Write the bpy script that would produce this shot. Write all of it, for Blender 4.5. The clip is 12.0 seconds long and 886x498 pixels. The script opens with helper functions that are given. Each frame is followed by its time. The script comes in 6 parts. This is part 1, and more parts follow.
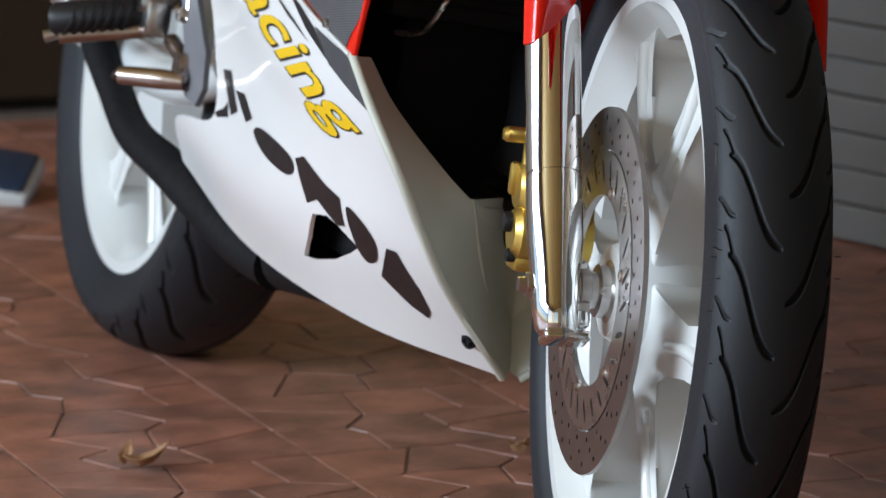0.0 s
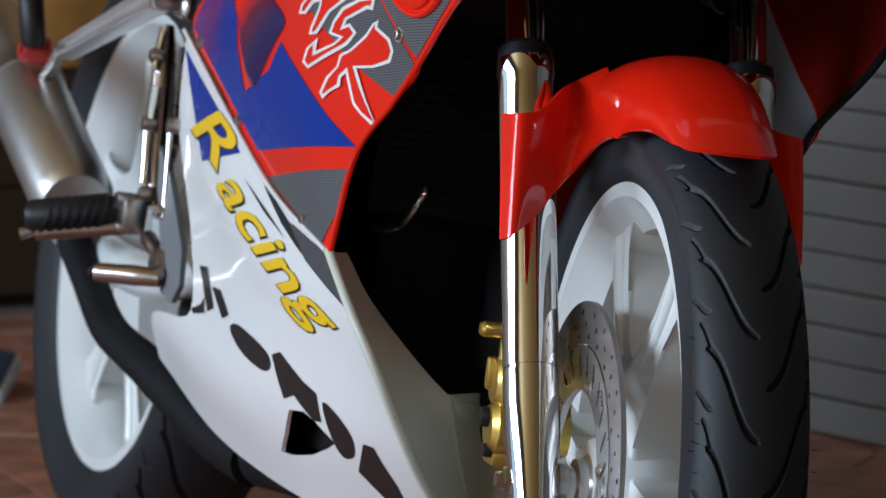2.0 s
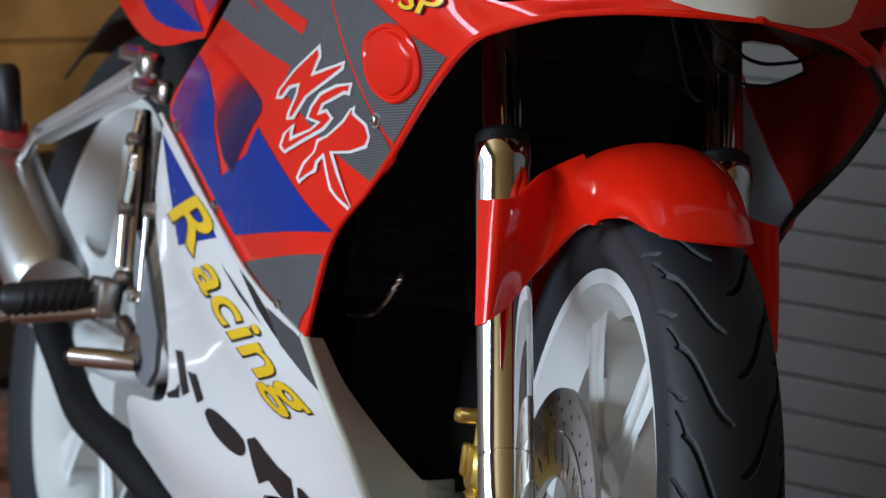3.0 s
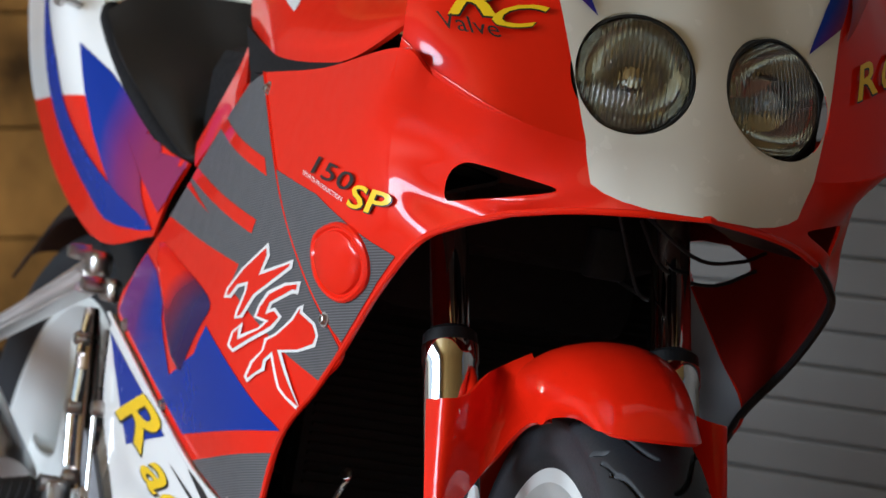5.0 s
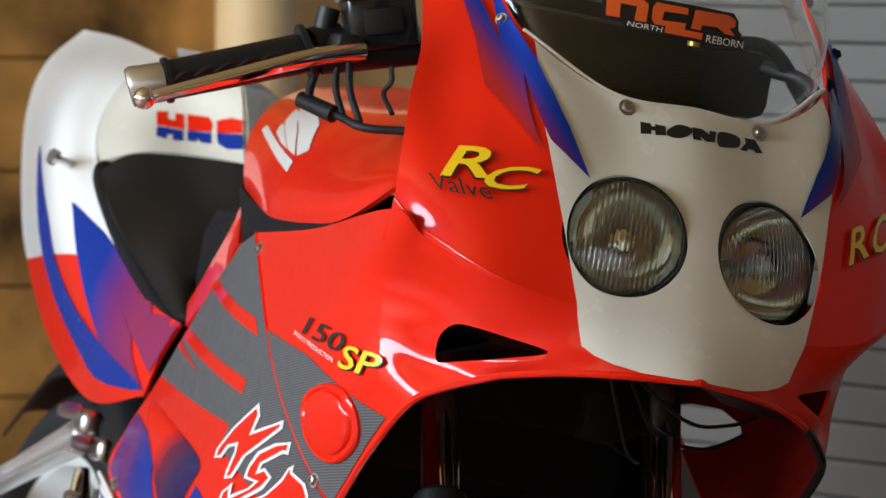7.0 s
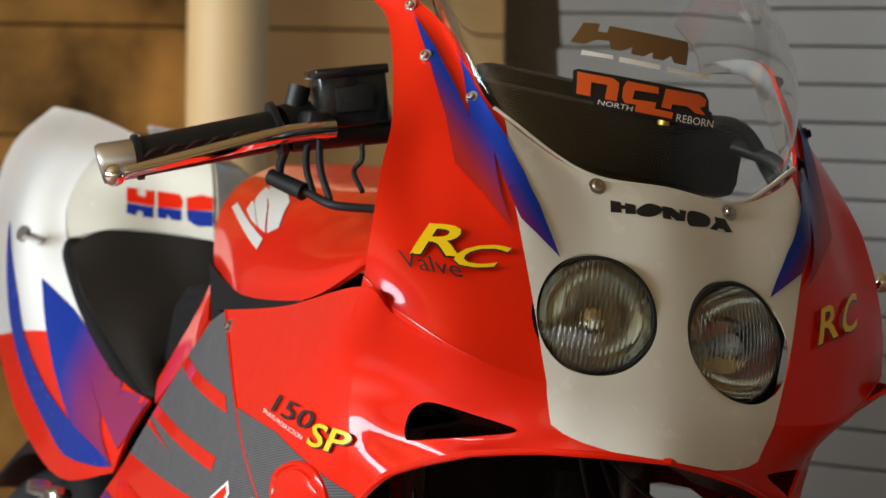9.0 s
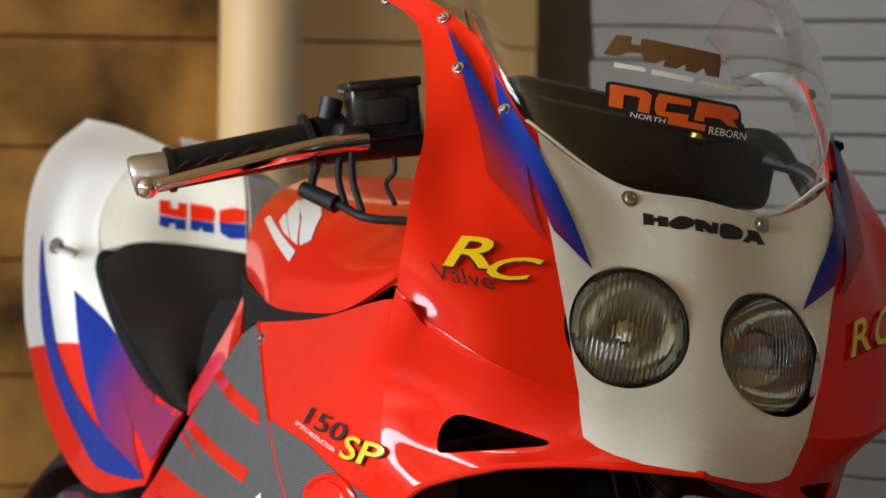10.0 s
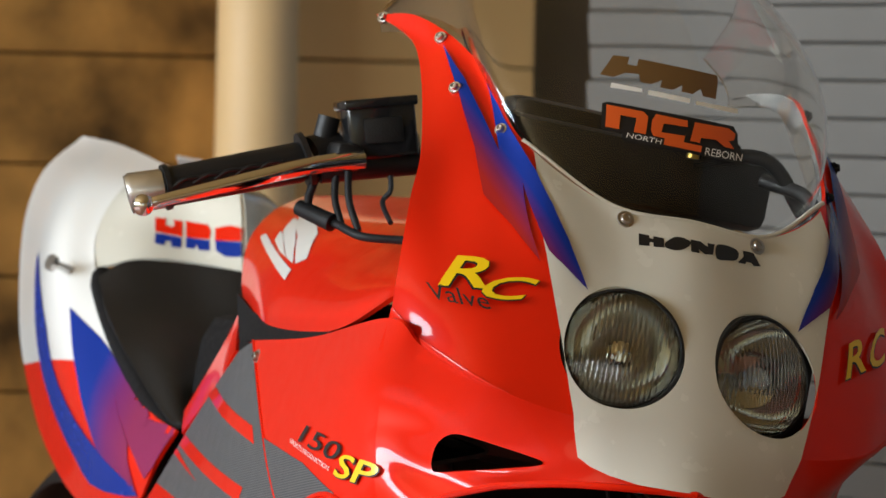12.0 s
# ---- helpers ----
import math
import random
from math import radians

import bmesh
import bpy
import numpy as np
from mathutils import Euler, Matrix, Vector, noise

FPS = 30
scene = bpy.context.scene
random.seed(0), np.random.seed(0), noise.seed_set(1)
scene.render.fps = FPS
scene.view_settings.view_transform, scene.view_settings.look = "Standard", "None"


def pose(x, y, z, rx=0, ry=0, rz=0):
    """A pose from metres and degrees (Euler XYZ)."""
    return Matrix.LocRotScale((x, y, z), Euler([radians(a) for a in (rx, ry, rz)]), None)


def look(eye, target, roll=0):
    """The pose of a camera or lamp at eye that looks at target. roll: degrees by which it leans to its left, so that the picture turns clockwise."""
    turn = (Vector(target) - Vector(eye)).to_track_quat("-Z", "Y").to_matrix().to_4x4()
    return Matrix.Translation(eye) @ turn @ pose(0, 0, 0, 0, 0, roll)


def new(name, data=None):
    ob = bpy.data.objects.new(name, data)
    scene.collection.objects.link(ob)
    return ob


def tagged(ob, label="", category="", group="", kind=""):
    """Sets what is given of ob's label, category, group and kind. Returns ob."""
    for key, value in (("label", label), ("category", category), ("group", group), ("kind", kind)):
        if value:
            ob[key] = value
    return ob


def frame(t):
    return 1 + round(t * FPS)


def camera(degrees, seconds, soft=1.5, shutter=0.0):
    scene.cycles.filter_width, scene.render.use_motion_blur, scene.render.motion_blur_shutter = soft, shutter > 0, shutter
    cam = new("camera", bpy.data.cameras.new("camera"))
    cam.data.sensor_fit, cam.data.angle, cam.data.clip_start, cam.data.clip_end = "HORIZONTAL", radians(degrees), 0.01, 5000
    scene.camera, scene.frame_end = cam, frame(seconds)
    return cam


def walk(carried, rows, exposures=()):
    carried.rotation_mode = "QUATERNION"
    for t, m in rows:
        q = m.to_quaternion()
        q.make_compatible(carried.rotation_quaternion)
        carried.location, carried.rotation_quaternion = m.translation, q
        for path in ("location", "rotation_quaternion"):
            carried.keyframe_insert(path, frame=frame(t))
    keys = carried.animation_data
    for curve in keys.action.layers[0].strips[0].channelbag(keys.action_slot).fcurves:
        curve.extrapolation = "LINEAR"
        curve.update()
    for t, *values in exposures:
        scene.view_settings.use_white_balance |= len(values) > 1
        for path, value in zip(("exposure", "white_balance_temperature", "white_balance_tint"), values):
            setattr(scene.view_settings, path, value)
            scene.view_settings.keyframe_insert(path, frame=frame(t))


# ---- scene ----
# Camera: stands still with a long lens and tilts up along the motorcycle.
cam = camera(9.956, 12.0)
cam.data.dof.use_dof = True
cam.data.dof.focus_distance = 3.75
cam.data.dof.aperture_fstop = 16.0
EYE = (4.841, -1.302, 0.992)
ROWS = [
    (0.0, 79.905, -0.017, 71.572), (0.5, 80.320, 0.142, 71.406), (1.0, 80.882, 0.159, 71.513),
    (1.5, 81.612, 0.163, 71.363), (2.0, 82.103, 0.217, 71.267), (2.5, 82.623, 0.112, 71.189),
    (3.0, 83.070, -0.132, 71.039), (3.5, 83.690, -0.141, 70.910), (5.5, 85.716, -0.145, 70.454),
    (6.0, 86.100, 0.051, 70.493), (6.5, 86.671, -0.259, 70.419), (7.0, 87.133, -0.661, 70.392),
    (9.0, 88.016, -0.884, 70.061), (9.5, 88.101, -0.827, 70.245), (10.0, 88.151, -0.879, 70.427),
    (10.5, 88.213, -1.070, 70.493), (11.0, 88.241, -1.109, 70.532), (11.5, 88.351, -1.116, 70.473),
    (12.0, 88.369, -1.250, 70.389),
]
walk(cam, [(t, pose(*EYE, rx, ry, rz)) for t, rx, ry, rz in ROWS],
     exposures=[(0.0, -0.19, 5700, 10), (1.0, -0.31, 5550, 10), (2.5, -0.58, 5500, 10), (3.5, -0.55, 5550, 10), (5.5, -0.13, 5800, 10), (7.0, 0.00, 5950, 10), (9.0, -0.04, 6300, 10), (12.0, -0.02, 6300, 10)])

# Daylight comes in through a wide gateway on the motorcycle's right-hand side.
world = bpy.data.worlds.new("sky")
scene.world = world
world.use_nodes = True
sky = world.node_tree.nodes.new("ShaderNodeTexSky")
sky.sky_type, sky.sun_disc = "NISHITA", False
sky.sun_elevation, sky.sun_rotation = radians(50), radians(200)
world.node_tree.links.new(sky.outputs[0], world.node_tree.nodes["Background"].inputs[0])
world.node_tree.nodes["Background"].inputs[1].default_value = 0.12


def area_lamp(name, m, sx, sy, watts, colour):
    lamp = bpy.data.lights.new(name, "AREA")
    lamp.shape, lamp.size, lamp.size_y, lamp.energy, lamp.color = "RECTANGLE", sx, sy, watts, colour
    ob = new(name, lamp)
    ob.matrix_world = m
    return ob


area_lamp("gateway_light", look((1.0, -4.05, 1.72), (1.0, 0, 0.9)), 4.7, 0.8, 268, (0.90, 0.97, 1.0))
# two weak warm lamps, added out of view to fill the front and chrome
area_lamp("front_fill_light", look((6.62, -2.3, 1.15), (1.3, -0.4, 0.8)), 2.5, 2.2, 7, (1.0, 0.78, 0.32))
area_lamp("warm_fill_light", look((5.05, -4.05, 1.15), (1.3, 0, 0.8)), 2.6, 2.1, 14, (1.0, 0.82, 0.44))


# ---- materials ----
def material(name, colour, rough=0.5, metal=0.0, coat=0.0, vary=0.12, scale=8.0, bump=0.0, bump_scale=60.0, spec=0.5):
    """A principled material with mottled colour, uneven gloss and fine relief."""
    m = bpy.data.materials.new(name)
    m.use_nodes = True
    nt = m.node_tree
    b = nt.nodes["Principled BSDF"]
    b.inputs["Metallic"].default_value, b.inputs["Roughness"].default_value = metal, rough
    b.inputs["Coat Weight"].default_value, b.inputs["Coat Roughness"].default_value = coat, 0.04
    b.inputs["Specular IOR Level"].default_value = spec
    tc = nt.nodes.new("ShaderNodeTexCoord")
    big, fine = nt.nodes.new("ShaderNodeTexNoise"), nt.nodes.new("ShaderNodeTexNoise")
    big.inputs["Scale"].default_value, big.inputs["Detail"].default_value = scale, 6
    fine.inputs["Scale"].default_value, fine.inputs["Detail"].default_value = bump_scale, 4
    mix = nt.nodes.new("ShaderNodeMixRGB")
    mix.inputs[1].default_value = (*[c * (1 - vary) for c in colour], 1)
    mix.inputs[2].default_value = (*[min(1, c * (1 + vary)) for c in colour], 1)
    ramp = nt.nodes.new("ShaderNodeMapRange")
    ramp.inputs[3].default_value, ramp.inputs[4].default_value = max(0.02, rough * 0.8), min(1, rough * 1.25)
    L = nt.links.new
    L(tc.outputs["Object"], big.inputs["Vector"])
    L(tc.outputs["Object"], fine.inputs["Vector"])
    spread = nt.nodes.new("ShaderNodeMapRange")
    spread.inputs[1].default_value, spread.inputs[2].default_value = (0.32, 0.68) if vary > 0.4 else (0.0, 1.0)
    L(big.outputs[0], spread.inputs[0])
    L(spread.outputs[0], mix.inputs[0])
    L(mix.outputs[0], b.inputs["Base Color"])
    L(fine.outputs[0], ramp.inputs[0])
    L(ramp.outputs[0], b.inputs["Roughness"])
    if bump:
        bp = nt.nodes.new("ShaderNodeBump")
        bp.inputs["Strength"].default_value, bp.inputs["Distance"].default_value = bump, 0.002
        L(fine.outputs[0], bp.inputs["Height"])
        L(bp.outputs[0], b.inputs["Normal"])
    return m


def fade_material(name, stops, lo, hi, rough=0.22):
    """Paint that fades along the line from lo to hi (object space), through (place, colour) stops."""
    m = material(name, (0.5, 0.5, 0.5), rough, coat=0.1, spec=0.12)
    nt = m.node_tree
    tc, ramp = nt.nodes.new("ShaderNodeTexCoord"), nt.nodes.new("ShaderNodeValToRGB")
    sub, dot = nt.nodes.new("ShaderNodeVectorMath"), nt.nodes.new("ShaderNodeVectorMath")
    sub.operation, dot.operation = "SUBTRACT", "DOT_PRODUCT"
    d = Vector(hi) - Vector(lo)
    sub.inputs[1].default_value, dot.inputs[1].default_value = lo, d / d.length_squared
    nt.links.new(tc.outputs["Object"], sub.inputs[0])
    nt.links.new(sub.outputs[0], dot.inputs[0])
    nt.links.new(dot.outputs["Value"], ramp.inputs[0])
    el = ramp.color_ramp.elements
    while len(el) < len(stops):
        el.new(0.5)
    for e, (p, c) in zip(el, stops):
        e.position, e.color = p, (*c, 1)
    nt.links.new(ramp.outputs[0], nt.nodes["Principled BSDF"].inputs["Base Color"])
    return m


RED_C, BLUE_C, PURPLE_C = (0.71, 0.014, 0.0015), (0.008, 0.032, 0.27), (0.17, 0.02, 0.13)
RED = material("red_paint", RED_C, 0.35, coat=0.65, vary=0.05, spec=0.05)
WHITE = material("white_paint", (0.86, 0.86, 0.84), 0.35, coat=0.8, vary=0.03)
CREAM = material("cream_white_paint", (0.70, 0.68, 0.60), 0.25, coat=0.5, vary=0.04)
INNER = material("aged_white_plastic", (0.55, 0.56, 0.47), 0.45, vary=0.08)
BLUE = material("blue_vinyl", BLUE_C, 0.25, coat=0.1, vary=0.08, spec=0.15)
YELLOW = material("yellow_vinyl", (0.85, 0.55, 0.0), 0.35, coat=0.3, vary=0.04)
BLACK = material("black_vinyl", (0.012, 0.012, 0.014), 0.35, vary=0.2)
RUBBER = material("tyre_rubber", (0.012, 0.0135, 0.0165), 0.55, spec=0.36, vary=0.25, scale=14, bump=0.08, bump_scale=500)
PLASTIC = material("black_plastic", (0.010, 0.010, 0.011), 0.42, spec=0.32, vary=0.3, scale=30, bump=0.1, bump_scale=500)
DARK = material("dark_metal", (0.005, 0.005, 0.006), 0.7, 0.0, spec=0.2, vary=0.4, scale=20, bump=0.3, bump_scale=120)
CHROME = material("chrome", (0.82, 0.82, 0.82), 0.05, 1.0, vary=0.03)
# mirror tint dimmed so that the lamp bowls show darker reflections
MIRROR = material("dim_lamp_mirror", (0.62, 0.62, 0.60), 0.04, 1.0, vary=0.1, scale=30)
STEEL = material("steel", (0.5, 0.48, 0.46), 0.28, 1.0, vary=0.15, scale=25)
BROWNDISC = material("brushed_disc_steel", (0.30, 0.27, 0.25), 0.33, 1.0, vary=0.15, scale=60)
ALU = material("brushed_aluminium", (0.62, 0.61, 0.6), 0.35, 1.0, vary=0.08)
GOLD = material("gold_anodised", (0.62, 0.44, 0.1), 0.3, 0.9, vary=0.12, scale=40)
RIMWHITE = material("white_wheel_paint", (0.74, 0.76, 0.74), 0.3, coat=0.5, vary=0.04, scale=12)
SEAT = material("black_vinyl_seat", (0.014, 0.0135, 0.0135), 0.5, spec=0.3, vary=0.25, bump=0.3, bump_scale=600)
WOOD = material("brown_plywood", (0.30, 0.15, 0.036), 0.6, spec=0.25, vary=0.8, scale=6, bump=0.2, bump_scale=25)
PALEWOOD = material("honey_plywood", (0.66, 0.40, 0.15), 0.5, vary=0.3, scale=2.5, bump=0.2, bump_scale=25)
POST = material("pale_timber", (0.72, 0.50, 0.25), 0.5, vary=0.18, scale=4.0, bump=0.2, bump_scale=30)
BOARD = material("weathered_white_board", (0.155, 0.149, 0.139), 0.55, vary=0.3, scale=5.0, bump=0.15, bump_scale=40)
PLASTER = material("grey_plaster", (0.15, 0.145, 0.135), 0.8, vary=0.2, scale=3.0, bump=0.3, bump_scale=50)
GROUT = material("worn_grout", (0.15, 0.11, 0.085), 0.8, vary=0.25, scale=20)
UNSEENBROWN = material("unseen_wall_brown", (0.16, 0.13, 0.10), 0.7, vary=0.1, scale=3.0, bump=0.2, bump_scale=40)
OCHRE = material("unseen_wall_ochre", (0.50, 0.37, 0.17), 0.7, vary=0.1, scale=3.0, bump=0.2, bump_scale=40)
DARKPLANK = material("dark_low_plank", (0.035, 0.021, 0.011), 0.7, spec=0.15, vary=0.4, scale=5.0, bump=0.2, bump_scale=25)


# ---- mesh helpers ----
def mesh_object(name, me, mat, parent=None, label="", smooth=True):
    ob = new(name, me)
    if mat:
        me.materials.append(mat)
    if smooth:
        me.shade_smooth()
        me.set_sharp_from_angle(angle=radians(38))
    ob.parent = parent
    if label:
        ob["label"] = label
    return ob


def part(name, bm, mat, parent=None, label="", smooth=True):
    """One bmesh as one mesh object under a thing or a part."""
    me = bpy.data.meshes.new(name)
    bmesh.ops.recalc_face_normals(bm, faces=bm.faces)
    bm.to_mesh(me)
    bm.free()
    return mesh_object(name, me, mat, parent, label, smooth)


def block(lo, hi, bevel=0.0, seg=2):
    bm = bmesh.new()
    bmesh.ops.create_cube(bm, size=1.0)
    for v in bm.verts:
        v.co = Vector([lo[i] + (v.co[i] + 0.5) * (hi[i] - lo[i]) for i in range(3)])
    if bevel:
        bmesh.ops.bevel(bm, geom=bm.edges[:], offset=bevel, segments=seg, affect="EDGES", profile=0.5)
    return bm


def spline(pts, n):
    """n points along a Catmull-Rom curve through pts."""
    p = [np.array(a, float) for a in pts]
    p = [2 * p[0] - p[1]] + p + [2 * p[-1] - p[-2]]
    out = []
    for u in np.linspace(0, len(pts) - 1, n):
        i = min(int(u), len(pts) - 2)
        t = u - i
        a, b, c, d = p[i:i + 4]
        out.append(Vector(0.5 * (2 * b + (c - a) * t + (2 * a - 5 * b + 4 * c - d) * t * t + (3 * b - a - 3 * c + d) * t ** 3)))
    return out


def surface(rows, nu, nv):
    """A smooth grid through rows of control points: nu along the rows, nv across them."""
    dense = [spline(r, nu) for r in rows]
    cols = [spline([r[j] for r in dense], nv) for j in range(nu)]
    return np.array([[tuple(cols[j][i]) for j in range(nu)] for i in range(nv)])


def shell(grid, thick, flip=1.0, inner=0):
    """A panel: the grid and its copy, thick deep, closed at the rims; inner: the material slot of the back."""
    nv, nu, _ = grid.shape
    du, dv = np.gradient(grid, axis=1), np.gradient(grid, axis=0)
    n = np.cross(du, dv)
    n /= np.linalg.norm(n, axis=2, keepdims=True) + 1e-9
    back = grid - n * thick * flip
    bm = bmesh.new()
    A = [[bm.verts.new(p) for p in r] for r in grid]
    B = [[bm.verts.new(p) for p in r] for r in back]
    for i in range(nv - 1):
        for j in range(nu - 1):
            bm.faces.new((A[i][j], A[i][j + 1], A[i + 1][j + 1], A[i + 1][j]))
            bm.faces.new((B[i][j], B[i + 1][j], B[i + 1][j + 1], B[i][j + 1])).material_index = inner
    for j in range(nu - 1):
        for i in (0, nv - 1):
            bm.faces.new((A[i][j], B[i][j], B[i][j + 1], A[i][j + 1]))
    for i in range(nv - 1):
        for j in (0, nu - 1):
            bm.faces.new((A[i][j], A[i + 1][j], B[i + 1][j], B[i][j]))
    return bm


def lathe(profile, axis="Y", n=96, close=True, at=(0, 0, 0)):
    """A body turned round an axis: profile of (radius, place along the axis)."""
    bm = bmesh.new()
    rings = []
    for k in range(n):
        a = 2 * math.pi * k / n
        c, s = math.cos(a), math.sin(a)
        ring = []
        for r, h in profile:
            p = {"Y": (r * c, h, r * s), "Z": (r * c, r * s, h), "X": (h, r * c, r * s)}[axis]
            ring.append(bm.verts.new(Vector(p) + Vector(at)))
        rings.append(ring)
    m = len(profile)
    for k in range(n):
        a, b = rings[k], rings[(k + 1) % n]
        for i in range(m if close else m - 1):
            j = (i + 1) % m
            bm.faces.new((a[i], a[j], b[j], b[i]))
    return bm


def tube(pts, radius, n=12, samples=0, caps=True):
    """A round bar along points; radius is one number or one for each point."""
    P = spline(pts, samples) if samples else [Vector(p) for p in pts]
    R = np.interp(np.linspace(0, 1, len(P)), np.linspace(0, 1, len(radius)), radius) if hasattr(radius, "__len__") else [radius] * len(P)
    bm = bmesh.new()
    rings = []
    up = Vector((0.13, 0.21, 0.97))
    for k, p in enumerate(P):
        d = (P[min(k + 1, len(P) - 1)] - P[max(k - 1, 0)]).normalized()
        a = d.cross(up).normalized()
        b = d.cross(a)
        rings.append([bm.verts.new(p + float(R[k]) * (math.cos(t) * a + math.sin(t) * b)) for t in np.linspace(0, 2 * math.pi, n, endpoint=False)])
    for r, s in zip(rings, rings[1:]):
        for i in range(n):
            bm.faces.new((r[i], r[(i + 1) % n], s[(i + 1) % n], s[i]))
    if caps:
        bm.faces.new(rings[0])
        bm.faces.new(rings[-1])
    return bm


def rod(a, b, r0, r1=None, n=16):
    return tube([a, b], [r0, r0 if r1 is None else r1], n)


def plate(outlines, thick):
    """A flat piece in the x, z plane (front at y = 0), bounded by the first outline, with the others as holes."""
    bm = bmesh.new()
    edges = []
    for o in outlines:
        vs = [bm.verts.new((x, 0, z)) for x, z in o]
        edges += [bm.edges.new((vs[i], vs[(i + 1) % len(vs)])) for i in range(len(vs))]
    bmesh.ops.triangle_fill(bm, use_beauty=True, edges=edges)
    if thick:
        r = bmesh.ops.extrude_face_region(bm, geom=bm.faces[:])
        for v in r["geom"]:
            if isinstance(v, bmesh.types.BMVert):
                v.co.y += thick
    return bm


def join(*bms):
    """Several bmeshes made into one."""
    out = bmesh.new()
    for b in bms:
        me = bpy.data.meshes.new("tmp")
        b.to_mesh(me)
        out.from_mesh(me)
        b.free()
        bpy.data.meshes.remove(me)
    return out


def moved(bm, m):
    bmesh.ops.transform(bm, matrix=m, verts=bm.verts)
    return bm


def circle(cx, cz, r, n=24, a0=0.0):
    return [(cx + r * math.cos(a0 + 2 * math.pi * k / n), cz + r * math.sin(a0 + 2 * math.pi * k / n)) for k in range(n)]


def mirrored(rows):
    return [[(x, -y, z) for x, y, z in r] for r in rows]


# ---- the room ----
# near-black brown that paints shade into the gaps between the wall panels
GAPWOOD = material("gap_shade_timber", (0.035, 0.022, 0.012), 0.7, vary=0.3, scale=4.0)
floor = part("floor", block((-4, -4.2, -0.12), (6.6, 3.2, -0.006)), GROUT, smooth=False)
tagged(floor, "worn brown grout bed under terracotta tiles", "floor", kind="structure")
# board wall behind the motorcycle's left-hand side
ALONG = 16.7
WALL_M = pose(-0.62, 0.82, 0, 0, 0, ALONG)
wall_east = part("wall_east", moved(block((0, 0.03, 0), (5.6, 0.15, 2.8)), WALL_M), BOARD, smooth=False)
tagged(wall_east, "weathered white horizontal board wall", "wall", kind="structure")
board_bm = block((0, 0, 0), (5.6, 0.03, 0.0395), 0.003)
board_me = None
for k in range(67):
    if board_me is None:
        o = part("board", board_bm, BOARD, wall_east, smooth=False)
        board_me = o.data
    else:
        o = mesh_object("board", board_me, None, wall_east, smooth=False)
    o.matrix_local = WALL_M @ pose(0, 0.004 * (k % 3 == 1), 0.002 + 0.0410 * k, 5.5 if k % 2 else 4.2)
wall_north = part("wall_north", block((-1.78, -0.15, 0), (-1.66, 1.5, 2.8)), GAPWOOD, smooth=False)
tagged(wall_north, "timber back wall coloured dark for the shade between plywood panels", "wall", kind="structure")
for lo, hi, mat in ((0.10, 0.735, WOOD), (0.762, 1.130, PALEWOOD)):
    o = tagged(part("plywood_panel", block((-1.66, lo, 0.012), (-1.64, hi, 2.78), 0.003), GAPWOOD, smooth=False), "brown timber board panel against the back wall", "panel", group="timber panels")
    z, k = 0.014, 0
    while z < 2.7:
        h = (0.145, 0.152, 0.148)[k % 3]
        # planks that start below 0.30 m take the darker brown
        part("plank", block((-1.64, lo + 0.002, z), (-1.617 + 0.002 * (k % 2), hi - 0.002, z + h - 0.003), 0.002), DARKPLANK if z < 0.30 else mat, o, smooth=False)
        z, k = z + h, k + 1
# out-of-view wall piece, added and kept dark for the paint's reflections
wall_north_b = tagged(part("wall_north_b", block((-1.78, -4.08, 0), (-1.66, -0.15, 2.8)), UNSEENBROWN, smooth=False), "unseen dull brown wall that keeps reflections dark", "wall", kind="structure")
# added walls out of view: dark grey cuts stray light, ochre warms reflections
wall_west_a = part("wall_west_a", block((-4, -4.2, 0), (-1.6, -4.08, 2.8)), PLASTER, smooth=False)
wall_west_b = part("wall_west_b", block((3.4, -4.2, 0), (3.7, -4.08, 2.8)), OCHRE, smooth=False)
wall_west_d = part("wall_west_d", block((6.4, -4.2, 0), (6.6, -4.08, 2.8)), OCHRE, smooth=False)
wall_west_e = part("wall_west_e", block((3.7, -4.2, 2.3), (6.4, -4.08, 2.8)), OCHRE, smooth=False)
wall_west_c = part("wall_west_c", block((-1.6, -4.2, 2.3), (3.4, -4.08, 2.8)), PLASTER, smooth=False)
wall_south = part("wall_south", join(block((6.6, -4.08, 0), (6.72, -3.6, 2.8)), block((6.6, -1.0, 0), (6.72, 3.2, 2.8)), block((6.6, -3.6, 2.3), (6.72, -1.0, 2.8))), OCHRE, smooth=False)
for w in (wall_west_a, wall_west_c):
    tagged(w, "unseen plain grey garage wall, dark to cut stray light", "wall", kind="structure")
for w in (wall_west_b, wall_west_d, wall_west_e, wall_south):
    tagged(w, "unseen plain ochre garage wall that warms reflections", "wall", kind="structure")
CEILWOOD = material("honey_ceiling_board", (0.48, 0.34, 0.125), 0.55, vary=0.2, scale=3.0, bump=0.2, bump_scale=30)
ceiling = part("ceiling", block((-4, -4.2, 2.8), (6.72, 3.2, 2.9)), CEILWOOD, smooth=False)
tagged(ceiling, "plain honey-coloured timber garage ceiling", "ceiling", kind="structure")
post = tagged(part("timber_post", lathe([(0.0, 0), (0.054, 0), (0.053, 1.4), (0.052, 2.79), (0.0, 2.79)], "Z", 40, False, (-1.53, 0.708, 0)), POST), "pale round timber post before a board wall", "post")


# ---- the motorcycle ----
# Built upright, x forward from the rear axle, y to its left; it leans on its side stand.
LEAN, STEER, WHEELBASE, R_FRONT, R_REAR = -10.07, -7.45, 1.34, 0.292, 0.303
bike = new("motorcycle")
tagged(bike, "red, white and blue faired sport motorcycle leaning on its stand", "motorcycle")
